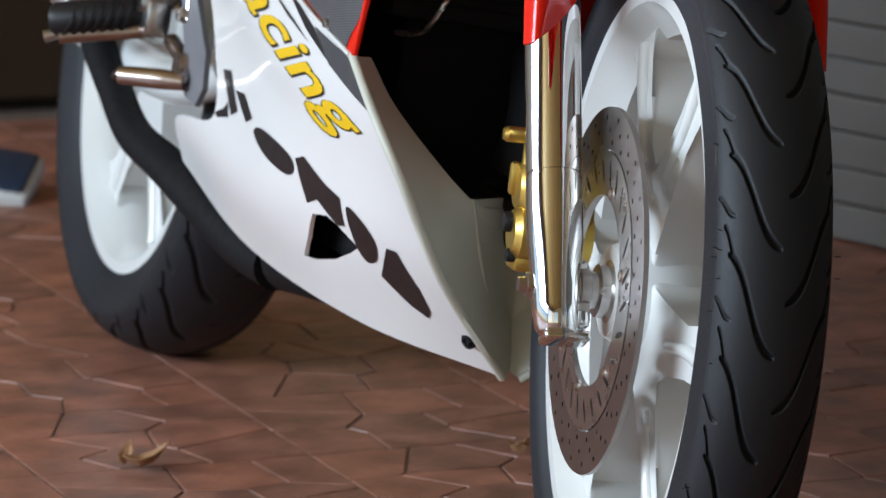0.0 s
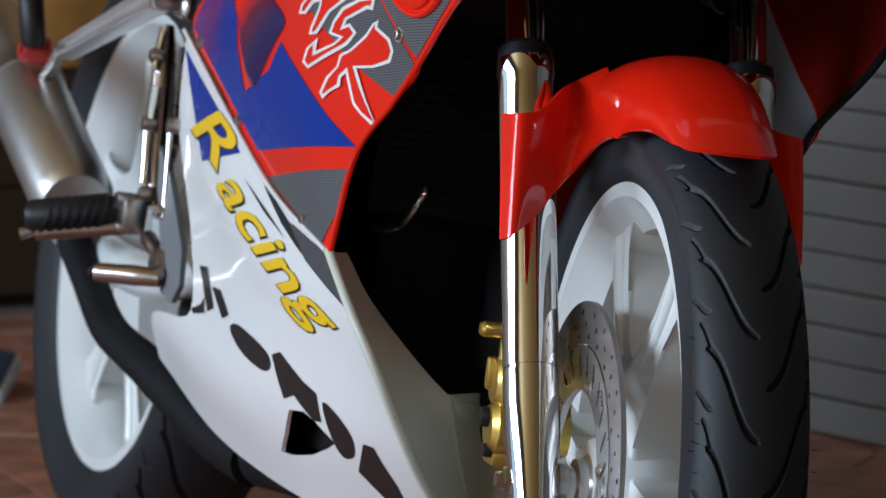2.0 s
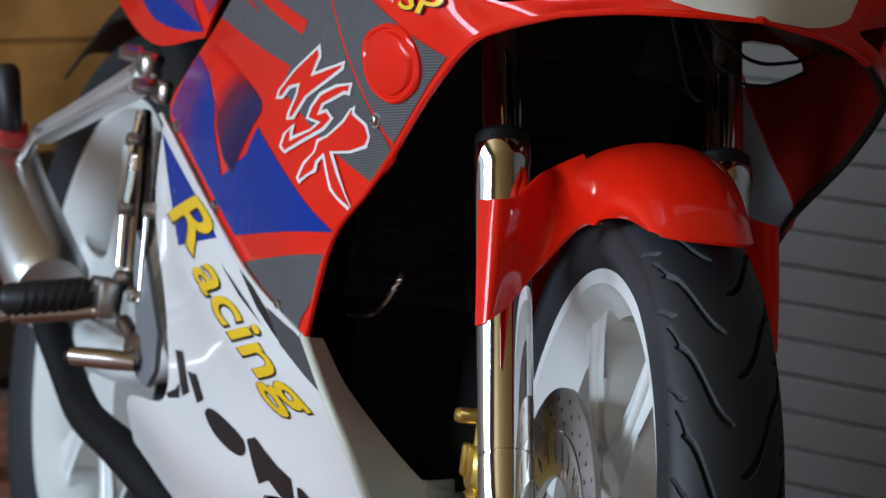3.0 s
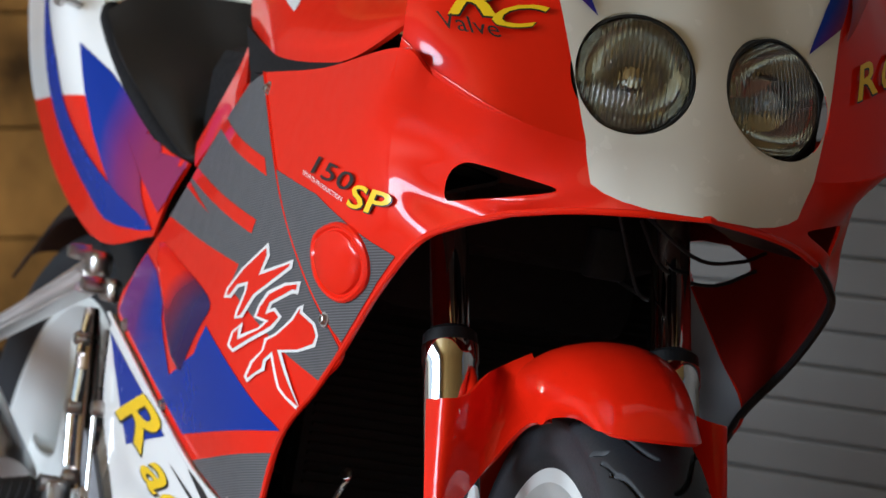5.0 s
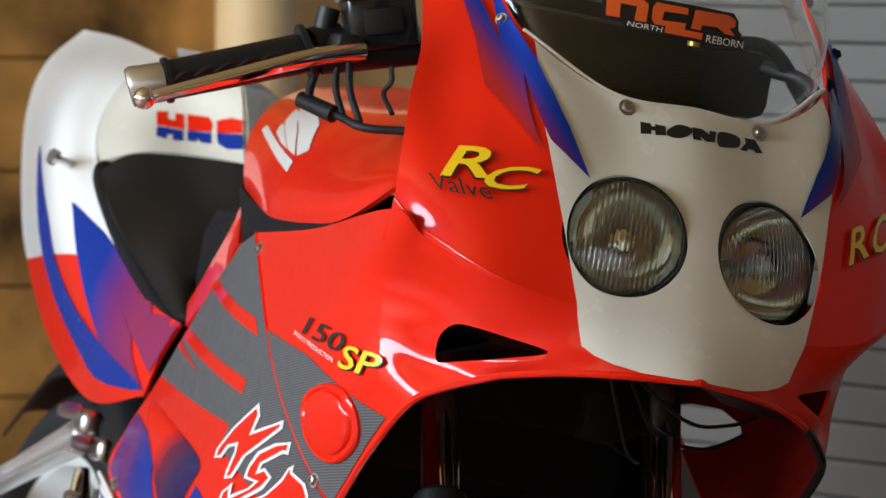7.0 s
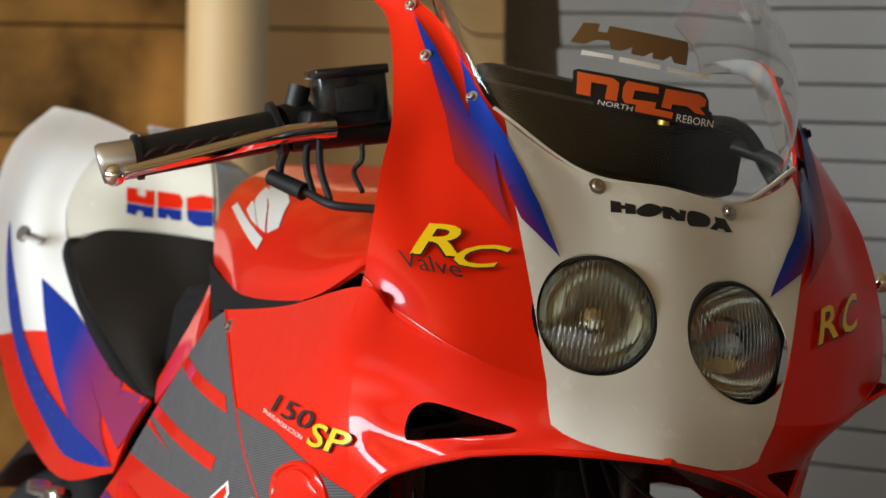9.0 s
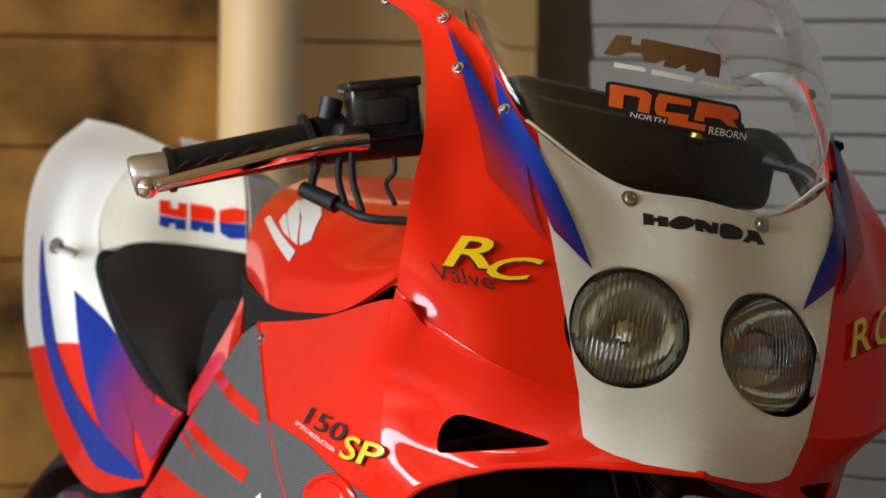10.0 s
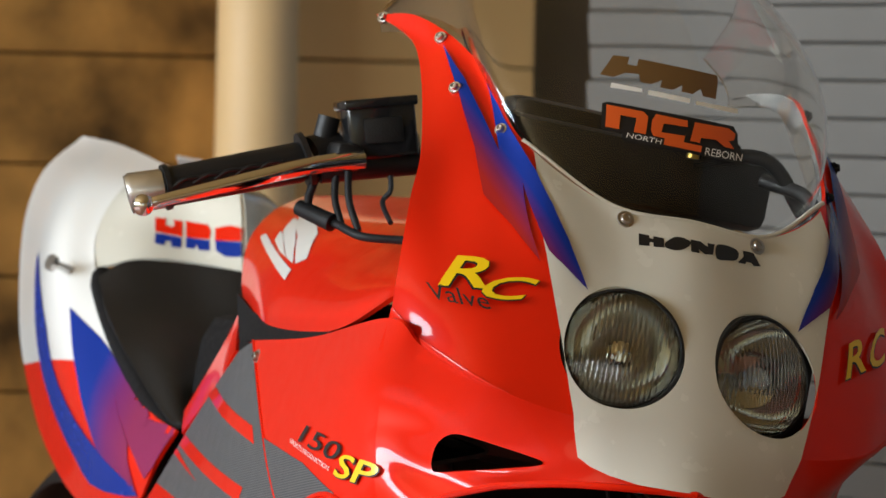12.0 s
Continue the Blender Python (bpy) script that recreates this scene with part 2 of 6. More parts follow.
bike.matrix_world = pose(0, 0, 0, LEAN)
rake = radians(25)
pivot = Vector((WHEELBASE + 0.09, 0, 0))
steer = Matrix.Translation(pivot) @ Matrix.Rotation(radians(STEER), 4, Vector((-math.sin(rake), 0, math.cos(rake)))) @ Matrix.Translation(-pivot)


MID = [
    [(0.719, -0.150, 0.763), (0.787, -0.165, 0.769), (0.828, -0.172, 0.775)],
    [(0.633, -0.150, 0.697), (0.819, -0.178, 0.708), (0.938, -0.187, 0.709)],
    [(0.545, -0.148, 0.631), (0.826, -0.182, 0.649), (1.015, -0.193, 0.661)],
    [(0.467, -0.145, 0.582), (0.841, -0.183, 0.600), (1.098, -0.192, 0.614)],
    [(0.426, -0.142, 0.541), (0.831, -0.182, 0.556), (1.156, -0.178, 0.574)],
    [(0.569, -0.150, 0.499), (0.893, -0.180, 0.518), (1.094, -0.173, 0.537)],
    [(0.740, -0.158, 0.450), (0.927, -0.175, 0.471), (1.018, -0.170, 0.489)],
    [(0.971, -0.170, 0.409), (0.987, -0.171, 0.409), (0.997, -0.171, 0.409)],
]
LOW = [
    [(0.404, -0.141, 0.538), (0.643, -0.155, 0.4755), (0.815, -0.164, 0.4345), (0.993, -0.170, 0.408)],
    [(0.423, -0.140, 0.454), (0.670, -0.160, 0.404), (0.861, -0.165, 0.375), (1.055, -0.165, 0.369)],
    [(0.528, -0.145, 0.368), (0.738, -0.155, 0.345), (0.916, -0.155, 0.332), (1.085, -0.148, 0.330)],
    [(0.563, -0.145, 0.300), (0.762, -0.148, 0.287), (0.929, -0.138, 0.278), (1.081, -0.118, 0.283)],
    [(0.429, -0.138, 0.281), (0.684, -0.138, 0.246), (0.890, -0.118, 0.234), (1.061, -0.080, 0.236)],
    [(0.410, -0.120, 0.239), (0.612, -0.108, 0.194), (0.859, -0.078, 0.175), (1.022, -0.008, 0.168)],
]
BELLY = [
    [(0.997, -0.168, 0.408), (0.992, -0.160, 0.408), (0.986, -0.152, 0.408)],
    [(1.053, -0.163, 0.366), (1.030, -0.145, 0.366), (1.006, -0.126, 0.368)],
    [(1.081, -0.118, 0.283), (1.052, -0.090, 0.302), (1.042, -0.068, 0.311)],
    [(1.061, -0.080, 0.236), (1.031, -0.045, 0.253), (1.005, -0.020, 0.300)],
    [(1.050, -0.045, 0.202), (1.014, -0.012, 0.212), (0.948, 0.020, 0.261)],
    [(1.022, -0.008, 0.168), (1.012, 0.004, 0.176), (1.004, 0.012, 0.194)],
]
SIDE = [
    [(1.1560, -0.1780, 0.5740), (1.0980, -0.1920, 0.6140), (1.0150, -0.1930, 0.6610), (0.9380, -0.1870, 0.7090), (0.8280, -0.1720, 0.7750)],
    [(1.2070, -0.1760, 0.6230), (1.1700, -0.1940, 0.6520), (1.1230, -0.1970, 0.6930), (1.0809, -0.1950, 0.7351), (1.0282, -0.1880, 0.7855)],
    [(1.2634, -0.1716, 0.6661), (1.2347, -0.1860, 0.6889), (1.2144, -0.1930, 0.7209), (1.2149, -0.2000, 0.7589), (1.2786, -0.2150, 0.8074)],
    [(1.2920, -0.1546, 0.6841), (1.2664, -0.1620, 0.7017), (1.2631, -0.1700, 0.7258), (1.2695, -0.1760, 0.7550), (1.3036, -0.1940, 0.7902)],
    [(1.3254, -0.1257, 0.7003), (1.3220, -0.1349, 0.7082), (1.3130, -0.1380, 0.7250), (1.3264, -0.1460, 0.7480), (1.3429, -0.1560, 0.7728)],
    [(1.3589, -0.0906, 0.7103), (1.3583, -0.0941, 0.7183), (1.3596, -0.0965, 0.7281), (1.3616, -0.0985, 0.7430), (1.3655, -0.1000, 0.7620)],
    [(1.3865, -0.0527, 0.7161), (1.3856, -0.0535, 0.7221), (1.3826, -0.0563, 0.7311), (1.3788, -0.0597, 0.7460), (1.3764, -0.0620, 0.7660)],
    [(1.4040, 0.0000, 0.7210), (1.4018, 0.0000, 0.7250), (1.3972, 0.0000, 0.7350), (1.3903, 0.0000, 0.7510), (1.3823, 0.0000, 0.7740)],
]
FLANK = [
    [(1.2786, -0.2150, 0.8074), (1.2687, -0.2130, 0.8492), (1.2433, -0.2050, 0.8993), (1.2044, -0.1910, 0.9447), (1.0834, -0.1680, 1.0219), (0.9650, -0.1660, 1.0502)],
    [(1.3036, -0.1940, 0.7902), (1.2960, -0.1925, 0.8344), (1.2599, -0.1830, 0.8911), (1.2193, -0.1710, 0.9447), (1.1493, -0.1580, 1.0084), (1.0646, -0.1630, 1.0479)],
    [(1.3429, -0.1560, 0.7728), (1.3230, -0.1570, 0.8254), (1.2909, -0.1530, 0.8802), (1.2609, -0.1460, 0.9244), (1.2064, -0.1390, 0.9772), (1.1530, -0.1440, 1.0192)],
    [(1.3655, -0.1000, 0.7620), (1.3460, -0.1075, 0.8146), (1.3214, -0.1125, 0.8638), (1.3053, -0.1160, 0.8962), (1.2823, -0.1180, 0.9282), (1.2463, -0.1260, 0.9586)],
    [(1.3764, -0.0620, 0.7660), (1.3557, -0.0615, 0.8148), (1.3300, -0.0604, 0.8608), (1.3149, -0.0595, 0.8858), (1.3013, -0.0609, 0.9089), (1.2937, -0.0651, 0.9221)],
    [(1.3823, 0.0000, 0.7740), (1.3618, 0.0000, 0.8220), (1.3370, 0.0000, 0.8680), (1.3248, 0.0000, 0.8890), (1.3126, 0.0000, 0.9080), (1.3031, 0.0000, 0.9210)],
]
TAIL = [
    [(0.496, -0.140, 0.616), (0.527, -0.142, 0.650), (0.550, -0.135, 0.686)],
    [(0.299, -0.132, 0.599), (0.418, -0.150, 0.652), (0.463, -0.135, 0.696)],
    [(0.089, -0.120, 0.642), (0.269, -0.150, 0.693), (0.327, -0.130, 0.730)],
    [(-0.057, -0.115, 0.710), (0.156, -0.150, 0.746), (0.211, -0.125, 0.788)],
    [(-0.142, -0.110, 0.769), (0.067, -0.145, 0.812), (0.137, -0.120, 0.819)],
    [(-0.222, -0.100, 0.853), (0.008, -0.130, 0.863), (0.087, -0.110, 0.858)],
    [(-0.262, -0.080, 0.912), (-0.046, -0.100, 0.907), (0.046, -0.080, 0.902)],
    [(-0.245, -0.050, 0.955), (-0.101, -0.050, 0.947), (0.030, -0.035, 0.930)],
]
HUMP = [
    [(0.134, -0.120, 0.817), (0.164, -0.085, 0.834), (0.182, -0.040, 0.840), (0.219, 0.000, 0.840)],
    [(0.087, -0.110, 0.858), (0.115, -0.078, 0.870), (0.142, -0.035, 0.877), (0.195, 0.000, 0.878)],
    [(0.046, -0.080, 0.902), (0.086, -0.060, 0.912), (0.121, -0.030, 0.913), (0.165, 0.000, 0.912)],
    [(0.030, -0.035, 0.930), (0.055, -0.025, 0.931), (0.090, -0.012, 0.929), (0.128, -0.000, 0.926)],
]
PAD = [
    [(0.174, -0.128, 0.811), (0.177, -0.100, 0.832), (0.196, -0.050, 0.839), (0.236, 0.000, 0.841)],
    [(0.266, -0.135, 0.773), (0.268, -0.100, 0.782), (0.264, -0.050, 0.791), (0.279, 0.000, 0.801)],
    [(0.391, -0.135, 0.728), (0.400, -0.110, 0.744), (0.358, -0.060, 0.751), (0.305, 0.000, 0.759)],
    [(0.504, -0.135, 0.696), (0.505, -0.120, 0.702), (0.433, -0.070, 0.712), (0.328, 0.000, 0.723)],
    [(0.529, -0.130, 0.691), (0.530, -0.120, 0.691), (0.461, -0.070, 0.695), (0.342, 0.000, 0.700)],
]
TANK = [
    [(0.633, -0.120, 0.796), (0.594, -0.118, 0.824), (0.533, -0.100, 0.861), (0.483, -0.070, 0.891), (0.425, -0.030, 0.910), (0.396, 0.000, 0.919)],
    [(0.788, -0.150, 0.784), (0.805, -0.155, 0.807), (0.753, -0.135, 0.842), (0.694, -0.100, 0.881), (0.616, -0.050, 0.907), (0.539, 0.000, 0.923)],
    [(1.007, -0.165, 0.794), (1.009, -0.165, 0.814), (0.940, -0.140, 0.844), (0.858, -0.100, 0.884), (0.759, -0.050, 0.908), (0.676, 0.000, 0.924)],
    [(1.138, -0.165, 0.829), (1.109, -0.155, 0.841), (1.046, -0.130, 0.863), (0.958, -0.090, 0.893), (0.893, -0.050, 0.911), (0.792, -0.000, 0.924)],
]
KNEE = [
    [(0.636, -0.125, 0.800), (0.671, -0.135, 0.782), (0.711, -0.146, 0.764)],
    [(0.631, -0.132, 0.769), (0.647, -0.138, 0.751), (0.677, -0.147, 0.729)],
    [(0.566, -0.136, 0.704), (0.580, -0.140, 0.697), (0.610, -0.148, 0.685)],
]
CARBON = [
    [(0.602, -0.120, 0.814), (0.766, -0.145, 0.795), (1.000, -0.162, 0.791)],
    [(0.689, -0.138, 0.775), (0.786, -0.155, 0.774), (1.015, -0.166, 0.785)],
]


def across(rows, nu, nv):
    """Half of a sheet that runs smoothly over the motorcycle's middle."""
    return surface(rows + mirrored(rows)[-2::-1], nu, 2 * nv - 1)[:nv]


def panel(name, rows, mat, nu, nv, thick=0.003, label="", inside=None, left=None):
    """A pair of fairing panels, mirrored about the motorcycle's middle."""
    pair = []
    g = across(rows, nu, nv) if rows[-1][0][1] == 0 else surface(rows, nu, nv)
    other = g if left is None else across(left, nu, nv) if left[-1][0][1] == 0 else surface(left, nu, nv)
    for r, f in ((g, 1.0), (other * np.array((1, -1, 1)), -1.0)):
        ob = part(name, shell(r, thick, f * PANEL_SIDE.get(name, 1.0), 1 if inside else 0), mat, bike, label)
        if inside:
            ob.data.materials.append(inside)
        pair.append(ob)
    return pair


def cut(ob, tool):
    """Take a closed bmesh out of a panel."""
    me = bpy.data.meshes.new("tool")
    bmesh.ops.recalc_face_normals(tool, faces=tool.faces)
    tool.to_mesh(me)
    tool.free()
    t = new("tool", me)
    t.parent = ob.parent
    mod = ob.modifiers.new("cut", "BOOLEAN")
    mod.object, mod.operation, mod.solver = t, "DIFFERENCE", "EXACT"
    bpy.context.view_layer.update()
    done = bpy.data.meshes.new_from_object(ob.evaluated_get(bpy.context.evaluated_depsgraph_get()))
    ob.modifiers.clear()
    ob.data = done
    bpy.data.objects.remove(t)
    done.shade_smooth()
    done.set_sharp_from_angle(angle=radians(38))


def prism(outline, plane, lo, hi):
    """A closed bar with this outline (in the xz or yz plane) from lo to hi along the third axis."""
    bm = bmesh.new()
    put = (lambda a, b, c: (a, c, b)) if plane == "xz" else (lambda a, b, c: (c, a, b))
    ends = [[bm.verts.new(put(a, b, c)) for a, b in outline] for c in (lo, hi)]
    n = len(outline)
    for i in range(n):
        bm.faces.new((ends[0][i], ends[0][(i + 1) % n], ends[1][(i + 1) % n], ends[1][i]))
    bm.faces.new(ends[0])
    bm.faces.new(ends[1])
    return bm


def outline_spline(pts, n=40):
    """A closed smooth outline through 2D points."""
    P = [(a, b, 0) for a, b in pts]
    P = P[-2:] + P + P[:3]
    dense = spline(P, n * 4)
    u = np.linspace(0, len(P) - 1, n * 4)
    return [(v[0], v[1]) for v, k in zip(dense, u) if 2 <= k < len(P) - 3][::4]


PANEL_SIDE = {"side_fairing": -1.0, "lower_fairing": -1.0, "belly_duct": -1.0, "upper_fairing": -1.0, "headlight_cowl": -1.0, "tail_cowl": -1.0, "seat_hump": -1.0}
# darker red that paints shade onto the inside of the upper fairing
SHADED_RED = material("shaded_red_inside", (0.20, 0.008, 0.004), 0.5, vary=0.25, scale=12, spec=0.2)
INSIDE = material("unpainted_grey_inside", (0.30, 0.31, 0.32), 0.5, vary=0.1)
# the left half sits a little closer along the seam
SEAM_Y = {4: -0.163, 3: -0.160, 2: -0.162, 1: -0.166}
MID_LEFT = [r[:-1] + [(r[-1][0], SEAM_Y.get(i, r[-1][1]), r[-1][2])] for i, r in enumerate(MID)]
SIDE_LEFT = [[(x, SEAM_Y.get(4 - j, y), z) for j, (x, y, z) in enumerate(SIDE[0])]] + SIDE[1:]
mid_r, mid_l = panel("side_fairing", MID, RED, 30, 60, inside=INSIDE, left=MID_LEFT)
low_r, low_l = panel("lower_fairing", LOW, WHITE, 50, 50, label="white lower fairing panel", inside=INSIDE)
belly_r, belly_l = panel("belly_duct", BELLY, INNER, 24, 50, label="aged white inner belly panel")
part("belly_keel", shell(surface([[(1.042, -0.068, 0.311), (0.995, 0.0, 0.312), (1.042, 0.068, 0.311)], [(1.030, -0.045, 0.253), (0.995, 0.0, 0.255), (1.030, 0.045, 0.253)], [(1.016, -0.014, 0.190), (0.998, 0.0, 0.195), (1.016, 0.014, 0.190)]], 14, 14), 0.003), INNER, bike, "aged white belly middle")
side_r, side_l = panel("upper_fairing", SIDE, RED, 40, 70, inside=SHADED_RED, left=SIDE_LEFT)
flank_r, flank_l = panel("headlight_cowl", FLANK, RED, 50, 60, inside=PLASTER)
tail_r, tail_l = panel("tail_cowl", TAIL, RED, 30, 60, label="red and white tail cowl")
for o in (tail_r, tail_l):
    bm = bmesh.new()
    bm.from_mesh(o.data)
    bmesh.ops.bisect_plane(bm, geom=bm.verts[:] + bm.edges[:] + bm.faces[:], plane_co=(0.255, 0, 0.730), plane_no=(-0.048, 0, 1))
    for f in bm.faces:
        c = f.calc_center_median()
        f.material_index = 1 if c.z - 0.730 - 0.048 * (c.x - 0.255) > 0 else 0
    bm.to_mesh(o.data)
    bm.free()
    o.data.materials.append(WHITE)
hump_r, hump_l = panel("seat_hump", HUMP, CREAM, 30, 30, label="cream white single-seat hump")
knee_r, knee_l = panel("frame_cover", KNEE, RED, 12, 20)
CARBON_WEAVE = material("carbon_weave_vinyl", (0.09, 0.09, 0.095), 0.4, vary=0.1, spec=0.2)
SKIRT = material("black_ribbed_rubber", (0.008, 0.008, 0.009), 0.7, spec=0.15, vary=0.2, bump=0.3, bump_scale=300)
strip_r, strip_l = panel("tank_skirt", CARBON, SKIRT, 30, 10, label="black rubber strip below the tank")
seat = part("seat", shell(surface([r + [(x, -y, z) for x, y, z in r[-2::-1]] for r in PAD], 50, 40), 0.03, -1), SEAT, bike, "black vinyl rider seat")
tank = part("fuel_tank", shell(surface([r + [(x, -y, z) for x, y, z in r[-2::-1]] for r in TANK], 80, 50), 0.004, -1), RED, bike, "glossy red fuel tank")


# wheels
def wheel(name, centre, half, rim_r, m, hub, turn):
    rim_prof = [(rim_r, half), (rim_r - 0.012, half), (rim_r - 0.02, half - 0.012), (rim_r - 0.034, 0.3 * half), (rim_r - 0.034, -0.3 * half), (rim_r - 0.02, -half + 0.012), (rim_r - 0.012, -half), (rim_r, -half),
                (rim_r - 0.003, -half + 0.006), (rim_r - 0.012, -half + 0.012), (rim_r - 0.026, -0.25 * half), (rim_r - 0.026, 0.25 * half), (rim_r - 0.012, half - 0.012), (rim_r - 0.003, half - 0.006)]
    ob = part(name, lathe(rim_prof, "Y", 144), RIMWHITE, bike, "white-painted cast wheel")
    ob.matrix_local = m @ Matrix.Translation(centre)
    part("hub", lathe([(0.012, -hub), (0.034, -hub), (0.036, -hub + 0.004), (0.046, -hub + 0.02), (0.05, 0), (0.046, hub - 0.02), (0.036, hub), (0.012, hub)], "Y", 48), RIMWHITE, ob)
    r1 = rim_r - 0.03
    for k in range(3):
        a = radians(turn + 120 * k)
        at = lambda r, deg: Vector((math.sin(a + radians(deg)), 0, math.cos(a + radians(deg)))) * r
        # a flared stem that parts into two arms, seen along the axle
        half_y = [(0.042, 58), (0.055, 46), (0.075, 39), (0.100, 35), (0.140, 32), (r1 - 0.015, 32), (r1 + 0.006, 40), (r1 + 0.008, 30), (r1 + 0.006, 18), (r1 - 0.018, 22), (0.150, 17), (0.112, 9)]
        outline = [at(r, -d) for r, d in half_y] + [at(0.088, 0)] + [at(r, d) for r, d in half_y[::-1]]
        bm = bmesh.new()
        front = [bm.verts.new(p + Vector((0, -half * (0.80 - 1.2 * p.length), 0))) for p in outline]
        rear = [bm.verts.new(p + Vector((0, half * (0.80 - 1.2 * p.length), 0))) for p in outline]
        n = len(outline)
        bm.faces.new(front)
        bm.faces.new(rear)
        for i in range(n):
            bm.faces.new((front[i], front[(i + 1) % n], rear[(i + 1) % n], rear[i]))
        rim_edges = [e for e in bm.edges if (e.verts[0].co.y < 0) == (e.verts[1].co.y < 0)]
        bmesh.ops.bevel(bm, geom=rim_edges, offset=0.007, segments=4, affect="EDGES", profile=0.55)
        spoke = part("spoke", bm, RIMWHITE, ob)
        for d in (-25, 25):
            part("spoke_rib", tube([at(0.10, d * 0.75) + Vector((0, -half * 0.66, 0)), at(0.15, d) + Vector((0, -half * 0.60, 0)), at(r1 - 0.004, d * 1.02) + Vector((0, -half * 0.55, 0))], [0.004, 0.006, 0.007], 10, 12), RIMWHITE, spoke)
    return ob


def tyre(parent, rim_r, half_rim, radius, half, pitch, n, cols):
    """A tyre with cut grooves: a turned grid whose tread points are sunk along curved lines."""
    side = [(rim_r - 0.008, -half_rim + 0.004), (rim_r + 0.004, -half_rim - 0.003), (rim_r + 0.012, -half_rim - 0.007), (rim_r + (radius - rim_r) * 0.42, -half * 0.965), (rim_r + (radius - rim_r) * 0.47, -half * 0.985)]
    u = np.linspace(-1, 1, cols)
    y = np.sin(u * 1.42) / math.sin(1.42) * 0.99
    crown_r = radius - (radius - rim_r) * 0.5 * (1 - np.sqrt(1 - (y * 0.995) ** 2)) * 1.05
    r = np.concatenate([[p[0] for p in side], crown_r, [p[0] for p in side[::-1]]])
    h = np.concatenate([[p[1] for p in side], y * half, [-p[1] for p in side[::-1]]])
    s = np.concatenate([np.full(len(side), -2.0), u, np.full(len(side), 2.0)])
    a = np.linspace(0, 2 * math.pi, n, endpoint=False)[:, None]
    pitch = 2 * math.pi * radius / round(2 * math.pi * radius / pitch)
    sunk = np.zeros((n, len(s)))
    for sign, shift in ((1, 0.0), (-1, 0.5)):
        q = s * sign
        for lo, hi, sweep, width, deep, off in ((-0.72, -0.04, 0.072, 0.0022, 0.005, 0.0), (-0.97, -0.62, 0.016, 0.0012, 0.003, 0.42), (-0.82, -0.56, 0.028, 0.0016, 0.004, 0.72)):
            v = np.clip((q - lo) / (hi - lo), 0, 1)
            line = -sweep * (v - 0.11 * np.sin(2 * math.pi * v))
            gap = (a * radius - line[None, :]) / pitch + shift + off
            gap = np.abs(gap - np.round(gap)) * pitch * 0.75
            w = width * (0.2 + 1.15 * np.sin(math.pi * np.clip(v, 0.02, 0.98)) ** 0.7)
            inside = (q > lo) & (q < hi)
            sunk = np.maximum(sunk, np.where(inside[None, :], deep * np.clip(1.5 - 1.0 * gap / w[None, :], 0, 1) ** 0.8, 0))
    rr = r[None, :] - sunk
    V = np.stack([rr * np.cos(a), np.broadcast_to(h[None, :], rr.shape), rr * np.sin(a)], axis=2).reshape(-1, 3)
    m = len(s)
    k, i = np.meshgrid(np.arange(n), np.arange(m - 1), indexing="ij")
    k2 = (k + 1) % n
    F = np.stack([k * m + i, k * m + i + 1, k2 * m + i + 1, k2 * m + i], axis=2).reshape(-1, 4)
    me = bpy.data.meshes.new("tyre")
    me.from_pydata(V.tolist(), [], F.tolist())
    me.shade_smooth()
    return mesh_object("tyre", me, RUBBER, parent, "black grooved road tyre", smooth=False)


FRONT_M = steer @ Matrix.Translation((WHEELBASE, 0, R_FRONT))
front_wheel = wheel("front_wheel", (WHEELBASE, 0, R_FRONT), 0.038, 0.2305, steer, 0.05, 2)
front_tyre = tyre(front_wheel, 0.2305, 0.038, R_FRONT, 0.0425, 0.078, 1900, 150)
rng = random.Random(4)
for k in range(46):
    a, side = rng.uniform(0, 2 * math.pi), rng.choice((-1, -1, 1))
    r0, y0 = (0.2655, 0.0415) if k % 2 else (0.275, 0.0412)
    d = Vector((math.cos(a), 0, math.sin(a)))
    p = d * r0 + Vector((0, y0 * side, 0))
    part("rubber_whisker", rod(p, p + Vector((0, side * rng.uniform(0.003, 0.006), 0)) + d * rng.uniform(-0.002, 0.003), 0.0004, 0.0003, 5), RUBBER, front_tyre)
SIDEWALL = material("faded_rubber_mark", (0.10, 0.11, 0.125), 0.6, vary=0.2)
for k in range(6):
    mark = part("sidewall_mark", block((-0.006, -0.0408, 0.244), (0.006, -0.0390, 0.256), 0.0006), SIDEWALL, front_tyre)
    mark.matrix_local = pose(0, 0, 0, 0, -131 + 6.2 * k, 0)
rear_wheel = wheel("rear_wheel", (0, 0, R_REAR), 0.05, 0.2305, Matrix(), 0.06, 70)
rear_tyre = tyre(rear_wheel, 0.2305, 0.05, R_REAR, 0.064, 0.085, 1000, 90)

# brake disc, caliper and fork
holes = [circle(0, 0, 0.138, 120), circle(0, 0, 0.106, 96)]
for k in range(24):
    for r, off in ((0.112, 0.0), (0.121, 0.09), (0.130, 0.18)):
        a = 2 * math.pi * k / 24 + off
        holes.append(circle(r * math.cos(a), r * math.sin(a), 0.0021, 8))
disc = part("brake_disc", plate(holes, 0.004), BROWNDISC, front_wheel, "drilled steel brake disc")
disc.matrix_local = pose(0, -0.060, 0)
slots = [circle(0, 0, 0.105, 96), circle(0, 0, 0.072, 72)]
